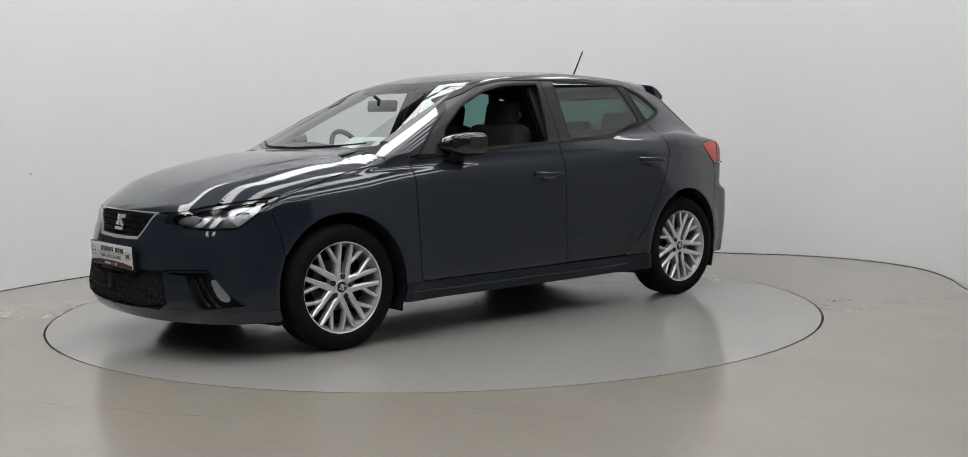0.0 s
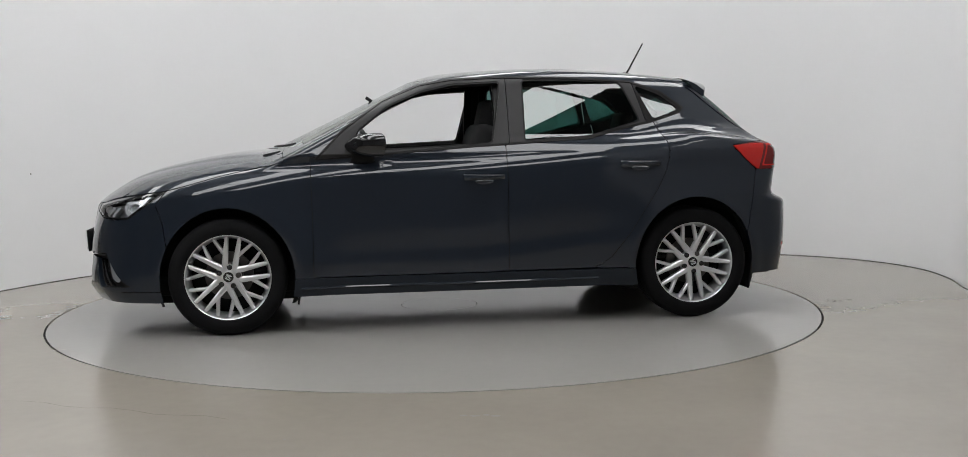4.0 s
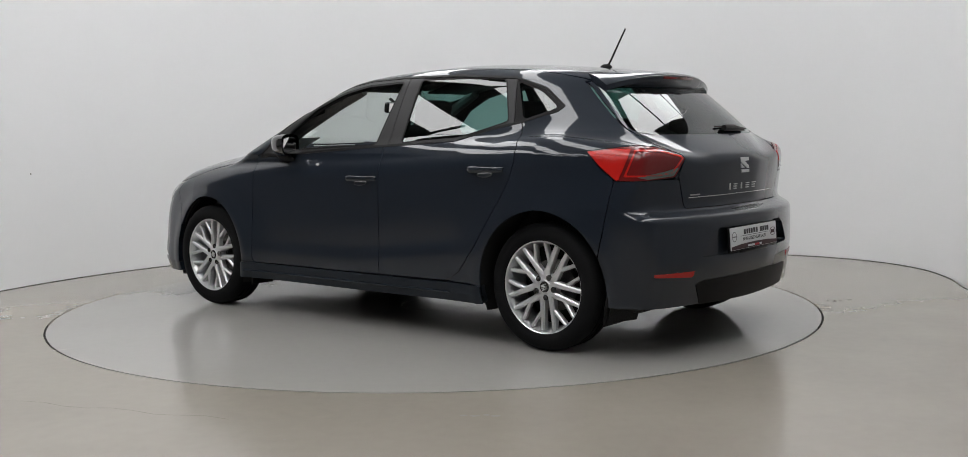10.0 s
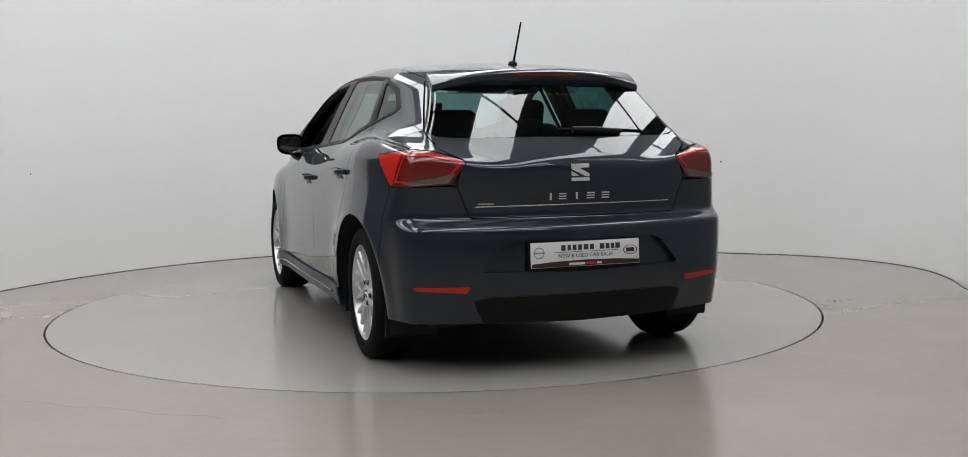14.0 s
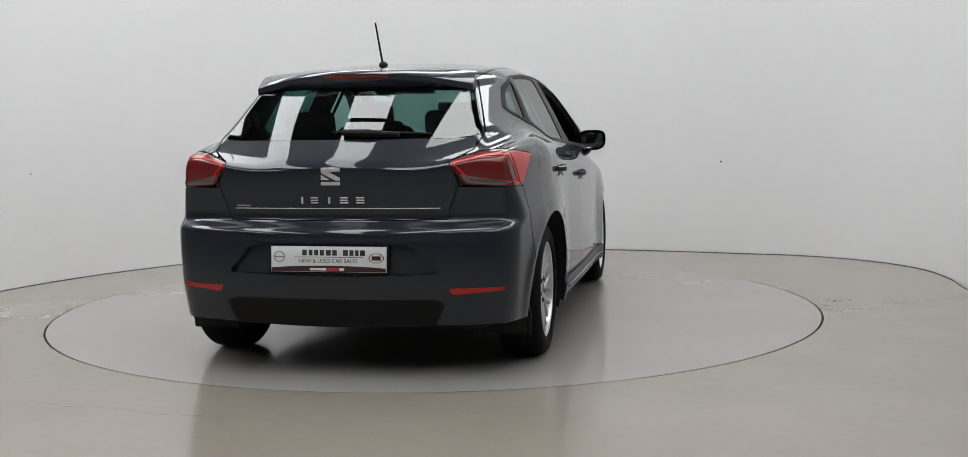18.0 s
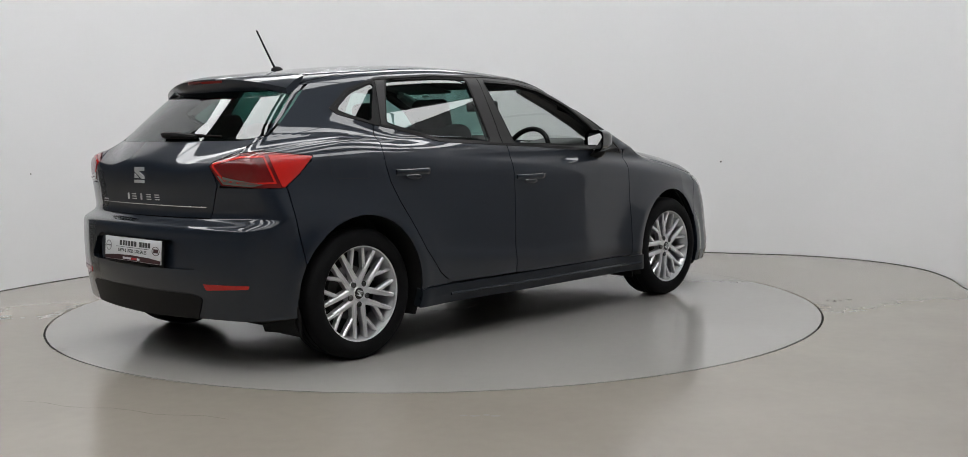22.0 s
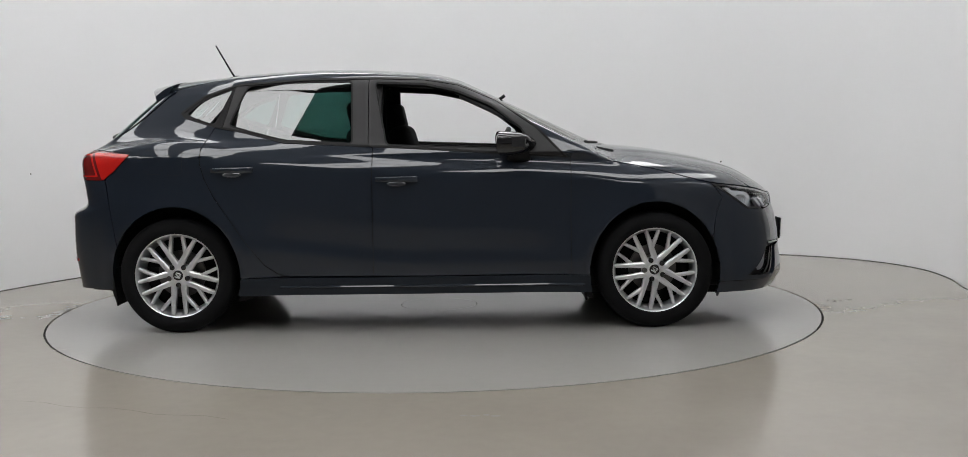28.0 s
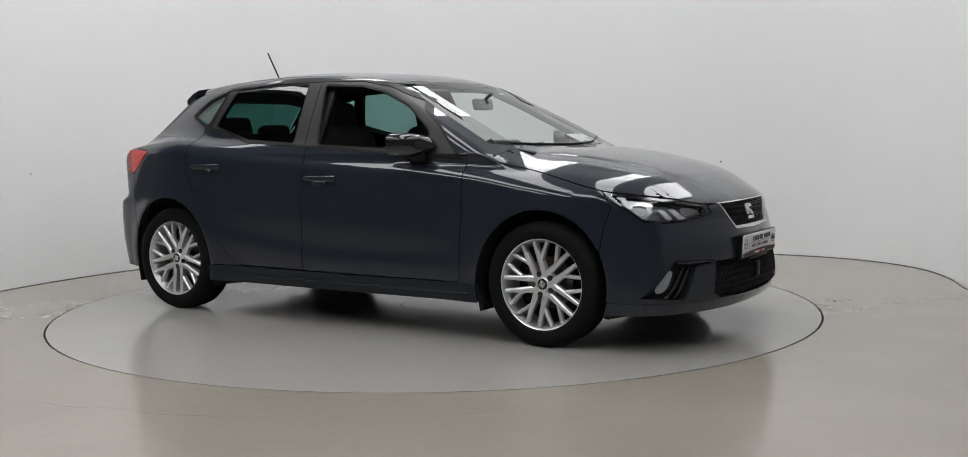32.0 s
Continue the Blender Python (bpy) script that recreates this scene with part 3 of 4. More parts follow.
def wing_region(P):
    x, z = P[..., 0], P[..., 2]
    return np.minimum.reduce([arch(P), np.minimum(-DOOR_F(P) - GAP, x - 0.79), np.where(x < 1.02, -hood_region(P) - GAP, HOOD_EDGE(x) - GAP - z), -BUMP_F(P) - GAP, -HEADLAMP(P) - GAP, 1.9 - x, z - 0.21, -DLO(P),
                              0.915 - z + np.where(x > 0.98, 1, 0)])


def quarter_region(P):
    x, y, z = P[..., 0], np.abs(P[..., 1]), P[..., 2]
    return np.minimum.reduce([arch(P), -DOOR_F(P) - GAP, -DOOR_R(P) - GAP, -DLO(P), -BUMP_R(P) - GAP, -TAILLAMP(P) - GAP, np.where(x < -1.3, -TAILGATE(P) - GAP, 1), np.where(x > 0, -screen(P) - 0.002, 1),
                              y - roof_edge(x) - GAP + np.where(x < -1.36, 0.03, 0), np.where(x > 0.9, -hood_region(P) - GAP, 1), 1.02 - x, np.maximum(z - 0.915, 0.838 - GAP - x),
                              np.where(x > -0.9, z - 0.303, z - 0.22)])


def low_of(f):
    return lambda P: np.minimum(f(P), CUT - P[..., 2])


def high_of(f):
    return lambda P: np.minimum(f(P), P[..., 2] - CUT)


def two_sided(sh):
    P, ok = sh
    return np.concatenate((P[:, :0:-1] * (1, -1, 1), P), 1), np.concatenate((ok[:, :0:-1], ok), 1)


def wrapped(sh):
    P, ok = sh
    return np.concatenate((P[:0:-1] * (1, -1, 1), P), 0), np.concatenate((ok[:0:-1], ok), 0)


TOP2, NOSE2, TAIL2, TAILUP2 = two_sided(TOP), wrapped(NOSE), wrapped(TAIL), wrapped(TAIL_UP)
FLIP = (SIDE[0] * (1, -1, 1), SIDE[1])

panel("front_wing", [(SIDE, wing_region)], PAINT, car)
front_doors = panel("front_door", [(SIDE, least(shrunk(DOOR_F, GAP), less(DLO)))], PAINT, car)
rear_doors = panel("rear_door", [(SIDE, least(shrunk(DOOR_R, GAP), less(DLO), arch))], PAINT, car)
quarters = panel("quarter_panel", [(SIDE, lambda P: np.minimum(low_of(quarter_region)(P), P[..., 0] + 1.76)), (TAIL, lambda P: np.minimum(low_of(quarter_region)(P), -1.76 - P[..., 0])), (SLANT, high_of(quarter_region))], PAINT, car)
panel("bonnet", [(TOP2, lambda P: np.minimum(hood_region(P), 0.62 - np.abs(P[..., 1]))), (SIDE, lambda P: np.minimum(hood_region(P), P[..., 1] - 0.62)),
                 (FLIP, lambda P: np.minimum(hood_region(P), -P[..., 1] - 0.62))], PAINT, car, sides=(1,))
panel("roof", [(TOP2, lambda P: np.minimum.reduce([roof_edge(P[..., 0]) - GAP - np.abs(P[..., 1]), np.where(P[..., 0] > 0, -screen(P) - 0.004, 1), P[..., 0] + 1.36, 0.5 - P[..., 0]]))], PAINT, car, sides=(1,))
front_bumper = panel("front_bumper", [(NOSE2, least(shrunk(BUMP_F, GAP), arch, less(HEADLAMP, GAP), less(GRILLE), less(INTAKE), less(FOG), lambda P: HOOD_EDGE(P[..., 0]) - GAP - P[..., 2], lambda P: P[..., 2] - 0.246))],
                     PAINT, car, sides=(1,), depth=0.03)[0]
panel("bumper_lip", [(NOSE2, least(shrunk(BUMP_F, GAP), arch, less(INTAKE), lambda P: 0.243 - P[..., 2], lambda P: P[..., 2] - 0.185))], PAINT, front_bumper, "painted lower bumper lip", sides=(1,), depth=0.05, inset=0.004)
rear_bumper = panel("rear_bumper", [(TAIL2, least(shrunk(BUMP_R, GAP), arch, less(TAILLAMP, GAP), less(TAILGATE, GAP), less(RECESS), lambda P: P[..., 2] - 0.240))], PAINT, car, sides=(1,), depth=0.035)[0]
panel("plate_recess", [(TAIL2, lambda P: RECESS(P) + 0.002)], PAINT, rear_bumper, sides=(1,), depth=0.0, inset=0.028)
DIFF = poly([(-0.1, 0.352), (0.44, 0.352), (0.50, 0.336), (0.455, 0.238), (-0.1, 0.228)], "yz")
panel("diffuser", [(TAIL2, least(DIFF, shrunk(BUMP_R, 0.004), arch, lambda P: P[..., 2] - 0.228))], BLACK, rear_bumper, "black textured diffuser", sides=(1,), depth=0.05, inset=-0.004)
REFL = poly([(0.512, 0.402), (0.745, 0.403), (0.738, 0.388), (0.53, 0.374)], "yz")
panel("rear_reflector", [(TAIL, REFL)], REDDIM, rear_bumper, "red rear reflector", depth=0.01, inset=-0.003)
tailgate = panel("tailgate", [(TAIL2, least(shrunk(TAILGATE, GAP), less(REARGLASS), less(TAILLAMP, GAP), lambda P: 1.02 - P[..., 2])), (TAILUP2, least(shrunk(TAILGATE, GAP), less(REARGLASS), lambda P: P[..., 2] - 1.02))],
                 PAINT, car, sides=(1,))[0]
panel("rear_window", [(TAIL2, least(shrunk(REARGLASS, 0.001), lambda P: 1.05 - P[..., 2])), (TAILUP2, least(shrunk(REARGLASS, 0.001), lambda P: P[..., 2] - 1.05))], GREEN, tailgate, "dark tinted rear window", depth=0, sides=(1,))
TRIMLINE = poly([(-0.1, 0.744), (0.47, 0.742), (0.47, 0.738), (-0.1, 0.740)], "yz")
panel("tailgate_moulding", [(wrapped(sheet("rear", (0.0, 0.72), (0.732, 0.750), 0.003)), TRIMLINE)], CHROME, tailgate, "thin bright moulding", sides=(1,), depth=0.003, inset=-0.002)
panel("windscreen", [(TOP2, screen)], CLEAR, car, "clear windscreen", depth=0, sides=(1,))
panel("windscreen_seal", [(TOP2, least(lambda P: screen(P) + 0.012, lambda P: 0.012 - screen(P)))], BLACK, car, depth=0.0, inset=0.003, sides=(1,))
panel("roof_lining", [(TOP2, lambda P: np.minimum.reduce([roof_edge(P[..., 0]) + 0.02 - np.abs(P[..., 1]), np.where(P[..., 0] > 0, -screen(P) - 0.0, 1), P[..., 0] + 1.36, 0.5 - P[..., 0]]))], TRIM, car, depth=0, inset=0.03, sides=(1,))
FLAP = poly([(-1.440, 0.985), (-1.228, 0.985), (-1.228, 0.870), (-1.245, 0.852), (-1.440, 0.862)], rounded=1)
FLAP_SHEET = sheet("side", (-1.47, -1.2), (0.84, 1.01), 0.004)
panel("fuel_flap", [(FLAP_SHEET, FLAP)], PAINT, quarters[1], depth=0.004, inset=-0.0012, sides=(-1,))
panel("flap_gap", [(FLAP_SHEET, lambda P: 0.0026 - np.abs(FLAP(P) - 0.001))], LINER, quarters[1], depth=0.0, inset=-0.0008, sides=(-1,))

# window band: black frames, dark rear glass, the front windows wound down
WIN_F = poly([(0.612, 0.962), (0.590, 1.075), (0.415, 1.212), (0.225, 1.292), (0.05, 1.330), (-0.222, 1.342), (-0.150, 0.994)], rounded=1)
WIN_R = poly([(-0.338, 1.352), (-0.62, 1.351), (-0.912, 1.335), (-0.940, 1.28), (-1.005, 1.12), (-0.99, 1.104), (-0.87, 1.070), (-0.70, 1.026), (-0.325, 1.003)], rounded=1)
WIN_Q = poly([(-0.995, 1.312), (-1.14, 1.260), (-1.242, 1.184), (-1.237, 1.170), (-1.085, 1.118)], rounded=1)
FRAME = least(shrunk(DLO, 0.001), less(WIN_F), less(WIN_R), less(WIN_Q))
panel("front_window_frame", [(SLANT_FINE, least(FRAME, lambda P: P[..., 0] + 0.241 + 0.02 * (P[..., 2] - 1.0)))], PILLAR, car, depth=0.03)
panel("rear_window_frame", [(SLANT_FINE, least(FRAME, lambda P: -(P[..., 0] + 0.245 + 0.02 * (P[..., 2] - 1.0)), lambda P: P[..., 0] + 1.032 + 0.25 * (1.12 - P[..., 2])))], PILLAR, car, depth=0.03)
panel("quarter_window_frame", [(SLANT_FINE, least(FRAME, lambda P: -(P[..., 0] + 1.036 + 0.25 * (1.12 - P[..., 2]))))], BLACK, car, depth=0.03)
panel("window_seal", [(SLANT_FINE, lambda P: np.minimum(0.0055 - np.abs(DLO(P) - 0.001), P[..., 2] - 0.9))], BLACK, car, depth=0.004, inset=-0.003)
for win in (WIN_F, WIN_R):
    panel("window_rubber", [(SLANT_FINE, lambda P, w=win: 0.005 - np.abs(w(P) - 0.004))], BLACK, car, depth=0.012, inset=0.002)
panel("rear_door_window", [(SLANT, WIN_R)], GREEN, car, "green tinted privacy glass", depth=0, inset=0.004)
panel("quarter_window", [(SLANT, WIN_Q)], GREEN, car, "green tinted privacy glass", depth=0, inset=0.004)

# sills and underside
panel("sill", [(SIDE, lambda P: np.minimum.reduce([arch(P), 0.2965 - P[..., 2], P[..., 2] - 0.205, 1.0 - P[..., 0], P[..., 0] + 0.96]))], SILL, car, "dark sill under the doors", depth=0.06, inset=-0.010)
panel("inner_shell", [(SIDE, lambda P: np.minimum.reduce([arch(P, 0.36), -DLO(P) - 0.03, 1.80 - np.abs(P[..., 0]), 0.90 - 0.05 * P[..., 0] - P[..., 2], P[..., 2] - 0.22]))], LINER, car, depth=0, inset=0.035)
panel("inner_nose", [(NOSE2, least(lambda P: arch(P, 0.37), lambda P: 0.66 - P[..., 2], lambda P: P[..., 2] - 0.2))], LINER, car, depth=0, inset=0.06, sides=(1,))
panel("inner_tail", [(TAIL2, least(lambda P: arch(P, 0.37), lambda P: 0.98 - P[..., 2], lambda P: P[..., 2] - 0.25))], LINER, car, depth=0, inset=0.055, sides=(1,))
panel("bonnet_underside", [(TOP2, lambda P: np.minimum.reduce([hood_region(P) + 0.02, P[..., 0] - 1.0]))], LINER, car, depth=0, inset=0.02, sides=(1,))
for g in (1, -1):
    part("sill_ledge", tube([(x, g * (on_side(x, 0.250) + 0.009), 0.247) for x in np.linspace(-0.72, 0.90, 24).tolist()], 0.008, 8), PAINT, car, "bright painted sill ledge")
part("floor_pan", box((3.55, 1.30, 0.12), (0.05, 0, 0.255), bevel=0.03), LINER, car)
part("silencer", box((0.24, 0.62, 0.12), (-1.62, -0.1, 0.265), bevel=0.045), STEEL, car)

# spoiler over the rear window
def spoiler():
    b = bmesh.new()
    ny, loop = 28, []
    for i in range(ny + 1):
        y = -0.528 + 1.056 * i / ny
        e = (abs(y) / 0.528) ** 2.2
        xa, xb = -1.345, -1.558 + 0.105 * e
        za = float(ROOF(xa)) - 0.029 * (abs(y) / 0.52) ** 2.6
        drop = 0.026 * e

        def pane(x):
            return 1.2767 + 0.8298 * (x + 1.53 - 0.105 * (abs(y) / 0.52) ** 2) - 0.006
        prof = [(xa, za + 0.001), ((xa + xb) / 2, za - 0.010 - drop * 0.4), (xb + 0.012, za - 0.026 - drop), (xb, za - 0.036 - drop), (xb + 0.004, za - 0.062 - drop), (xb + 0.030, min(pane(xb + 0.030), za - 0.070 - drop)), (xa - 0.06, pane(xa - 0.06) - 0.02)]
        loop.append([b.verts.new((x, y, z)) for x, z in prof])
    for p, q in zip(loop, loop[1:]):
        for k in range(len(p)):
            j = (k + 1) % len(p)
            b.faces.new((p[k], p[j], q[j], q[k]))
    b.faces.new(loop[0])
    b.faces.new(loop[-1][::-1])
    return b


spoil = part("roof_spoiler", spoiler(), PAINT, car)
part("brake_light", box((0.006, 0.30, 0.014), (-1.556, 0, 1.322), (0, -10, 0), 0.003), DARKRED, spoil, "dark red high brake light")
# ---- lamps ----
RED_TIP = poly([(1.010, 0.963), (0.90, 0.972), (0.815, 0.974), (0.868, 0.834), (0.880, 0.832), (0.94, 0.887)], "rz")
RED_RING = poly([(0.800, 0.970), (0.700, 0.968), (0.572, 0.938), (0.568, 0.924), (0.628, 0.858), (0.70, 0.848), (0.848, 0.846)], "rz")
SMOKE = poly([(0.80, 0.846), (0.67, 0.868), (0.592, 0.886), (0.622, 0.846), (0.75, 0.835)], "rz")
TAIL_FINE = sheet("rear", (0.53, 1.04), (0.815, 1.0), 0.0042)
tails = panel("tail_lamp", [(TAIL_FINE, lambda P: TAILLAMP(P) - 0.001)], DARKRED, car, "red and dark-red tail lamp", depth=0.03)
for k, side in enumerate((1, -1)):
    panel("outer_lens", [(TAIL_FINE, RED_TIP)], RED, tails[k], "bright red outer lens", depth=0.004, inset=-0.0025, sides=(side,))
    panel("light_guide", [(TAIL_FINE, lambda P: np.minimum(RED_RING(P), 0.0075 - RED_RING(P)))], RED, tails[k], "red light guide ring", depth=0.003, inset=-0.0025, sides=(side,))
    panel("lower_lens", [(TAIL_FINE, SMOKE)], SMOKED, tails[k], "smoky clear lower lens", depth=0.003, inset=-0.0025, sides=(side,))
    lamp = panel("headlamp", [(NOSE, lambda P: HEADLAMP(P) - 0.010)], LENS, car, "clear headlamp with chrome reflectors", depth=0.006, sides=(side,))[0]
    panel("bezel", [(NOSE, lambda P: np.minimum(HEADLAMP(P) - 0.001, 0.011 - HEADLAMP(P)))], GLOSS, lamp, "gloss black bezel", depth=0.045, inset=0.002, sides=(side,))
    panel("bowl", [(NOSE, lambda P: HEADLAMP(P) - 0.001)], SMOKECHROME, lamp, depth=0, inset=0.038, sides=(side,))
    main = poly([(1.668, 0.742), (1.735, 0.736), (1.815, 0.728), (1.826, 0.672), (1.795, 0.636), (1.722, 0.690)], rounded=1)
    hole = poly([(1.735, 0.715), (1.795, 0.712), (1.805, 0.675), (1.785, 0.655), (1.742, 0.682)], rounded=2)
    panel("main_reflector", [(NOSE, lambda P: np.minimum(main(P), -hole(P)))], REFLECTOR, lamp, "chrome main reflector", depth=0.02, inset=0.016, sides=(side,))
    panel("projector_bowl", [(NOSE, hole)], FROST, lamp, "bright faceted projector bowl", depth=0, inset=0.032, sides=(side,))
    panel("day_light_bar", [(NOSE, poly([(1.640, 0.756), (1.700, 0.748), (1.730, 0.690), (1.722, 0.684), (1.688, 0.735)]))], REFLECTOR, lamp, "bright daytime light bar", depth=0.01, inset=0.010, sides=(side,))
    for dx in (0.0, 0.036):
        panel("chrome_fin", [(NOSE, poly([(1.840 + dx, 0.690), (1.856 + dx, 0.694), (1.903 + dx, 0.640), (1.884 + dx, 0.636)]))], REFLECTOR, lamp, "slanting chrome fin", depth=0.02, inset=0.012, sides=(side,))
    panel("turn_reflector", [(NOSE, poly([(1.912, 0.703), (1.955, 0.690), (1.975, 0.662), (1.940, 0.650), (1.925, 0.660)], rounded=1))], SMOKECHROME, lamp, "small grey reflector", depth=0.012, inset=0.020, sides=(side,))

    # fog lamp pocket
    panel("fog_pocket", [(NOSE, lambda P: FOG(P) + 0.001)], BLACK, front_bumper, "black fog lamp pocket", depth=0, inset=0.028, sides=(side,))
    panel("pocket_brow", [(NOSE, poly([(0.46, 0.431), (0.683, 0.443), (0.690, 0.431), (0.46, 0.421)], "yz"))], GLOSS, front_bumper, depth=0.02, inset=0.002, sides=(side,))
    for y0 in (0.640, 0.672):
        panel("pocket_blade", [(NOSE, poly([(y0 - 0.030, 0.412), (y0 - 0.018, 0.412), (y0 + 0.072, 0.272), (y0 + 0.058, 0.270)], "yz"))], GLOSS, front_bumper, depth=0.02, inset=0.008, sides=(side,))
    fog = panel("fog_lamp", [(NOSE, poly([(0.690, 0.405), (0.715, 0.405), (0.772, 0.315), (0.765, 0.285), (0.735, 0.300), (0.700, 0.370)], "yz", rounded=1))], LENS, front_bumper, "clear fog lamp", depth=0.006, inset=0.006, sides=(side,))[0]
    panel("fog_reflector", [(NOSE, poly([(0.692, 0.400), (0.714, 0.400), (0.768, 0.315), (0.762, 0.290), (0.736, 0.303), (0.702, 0.370)], "yz", rounded=1))], FROST, fog, "grey fog reflector", depth=0, inset=0.02, sides=(side,))

# ---- grille, lower intake ----
grille = panel("grille", [(NOSE2, lambda P: GRILLE(P) + 0.002)], LINER, car, "black mesh grille in a chrome frame", depth=0, inset=0.030, sides=(1,))[0]
panel("grille_frame", [(wrapped(sheet("front", (0.0, 0.45), (0.54, 0.71), 0.004)), lambda P: np.minimum(GRILLE(P) - 0.001, np.where(P[..., 2] < 0.58, 0.019, np.where(P[..., 2] > 0.69, 0.006, 0.009)) - GRILLE(P)))], CHROME, grille, "chrome grille frame", depth=0.03, inset=-0.003, sides=(1,))
intake = panel("lower_intake", [(NOSE2, lambda P: INTAKE(P) + 0.002)], LINER, front_bumper, "black mesh lower intake", depth=0, inset=0.035, sides=(1,))[0]


def mesh_bars(region, zs, step, inset):
    """Wavy rows of little bars that fill an opening in the nose."""
    bm = bmesh.new()
    for r, z in enumerate(zs):
        y = -0.52 + (r % 2) * step / 2
        while y < 0.52:
            P = np.array([[1.9, abs(y), z]])
            if float(region(P)[0]) > 0.016:
                x = on_end(y, z, 1) - inset
                yaw = math.degrees(math.atan2(on_end(y + 0.01, z, 1) - on_end(y - 0.01, z, 1), 0.02))
                box((0.010, step * 0.60, 0.0055), (x, y, z), (28 if r % 2 else -28, 0, -yaw), 0, bm)
                box((0.008, step * 0.5, 0.004), (x - 0.004, y + step / 2, z + 0.006), (-35 if r % 2 else 35, 0, -yaw), 0, bm)
            y += step
    return bm


part("grille_mesh", mesh_bars(GRILLE, np.arange(0.572, 0.70, 0.0135), 0.026, 0.010), BLACK, grille, "black honeycomb mesh", smooth=False)
part("intake_mesh", mesh_bars(INTAKE, np.arange(0.245, 0.43, 0.0150), 0.032, 0.018), LINER, intake, "black honeycomb mesh", smooth=False)
part("sensor_cover", box((0.012, 0.062, 0.075), (on_end(-0.02, 0.335, 1) - 0.004, -0.02, 0.345), (0, 0, 0), 0.006), BLACK, intake)


def badge(size):
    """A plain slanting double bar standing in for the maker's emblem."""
    w, h = size
    bm = prism([(-w / 2, h * 0.5), (w / 2, h * 0.5), (w / 2, h * 0.26), (-w * 0.12, h * 0.26), (w * 0.5, -h * 0.08), (w * 0.5, -h * 0.24), (w * 0.28, -h * 0.24), (-w / 2, h * 0.20)], 0.006, None, 0.0012)
    prism([(w / 2, -h * 0.5), (-w / 2, -h * 0.5), (-w / 2, -h * 0.30), (w * 0.5, -h * 0.30)], 0.006, None, 0.0012, bm)
    prism([(-w / 2, h * 0.10), (-w / 2, -h * 0.20), (-w * 0.05, -h * 0.20)], 0.006, None, 0.0012, bm)
    return bm


FWD = Matrix(((0, 0, 1, 0), (1, 0, 0, 0), (0, 1, 0, 0), (0, 0, 0, 1)))
AFT = Matrix(((0, 0, -1, 0), (-1, 0, 0, 0), (0, 1, 0, 0), (0, 0, 0, 1)))


def placed(bm, x, y, z, facing, tilt=0):
    bmesh.ops.transform(bm, matrix=Matrix.Translation((x, y, z)) @ Matrix.Rotation(radians(tilt), 4, "Y") @ facing, verts=bm.verts)
    return bm


part("front_emblem", placed(badge((0.088, 0.080)), on_end(0, 0.637, 1) - 0.004, 0, 0.637, FWD, -18), CHROME, grille, "chrome emblem")
part("rear_emblem", placed(badge((0.086, 0.076)), on_end(0, 0.880, -1), 0, 0.880, AFT, 3), CHROME, tailgate, "chrome emblem")
for y, w in ((0.136, 0.010), (0.080, 0.034), (0.012, 0.010), (-0.055, 0.036), (-0.128, 0.036)):
    if w < 0.02:
        bm = box((0.006, 0.009, 0.030), (on_end(y, 0.777, -1) - 0.003, y, 0.777), bevel=0.0012)
    else:
        bm = None
        for z in (0.766, 0.777, 0.788):
            bm = box((0.006, w, 0.0055), (on_end(y, z, -1) - 0.003, y, z), bevel=0.001, bm=bm)
    part("name_bar", bm, CHROME, tailgate, "chrome name bar")
part("dealer_sticker", box((0.002, 0.070, 0.006), (on_end(0.42, 0.745, -1) - 0.001, 0.425, 0.752), (0, 0, -12), 0.0), INKGREY, tailgate, "small pale dealer sticker")


def lettering(words, size, mat, parent, m):
    cu = bpy.data.curves.new("lettering", "FONT")
    cu.body, cu.size, cu.align_x, cu.align_y, cu.extrude = words, size, "CENTER", "CENTER", 0.0004
    tmp = bpy.data.objects.new("tmp", cu)
    me = bpy.data.meshes.new_from_object(tmp)
    bpy.data.objects.remove(tmp)
    me.transform(m)
    me.materials.append(mat)
    ob = new("lettering", me)
    ob.parent = parent
    return ob


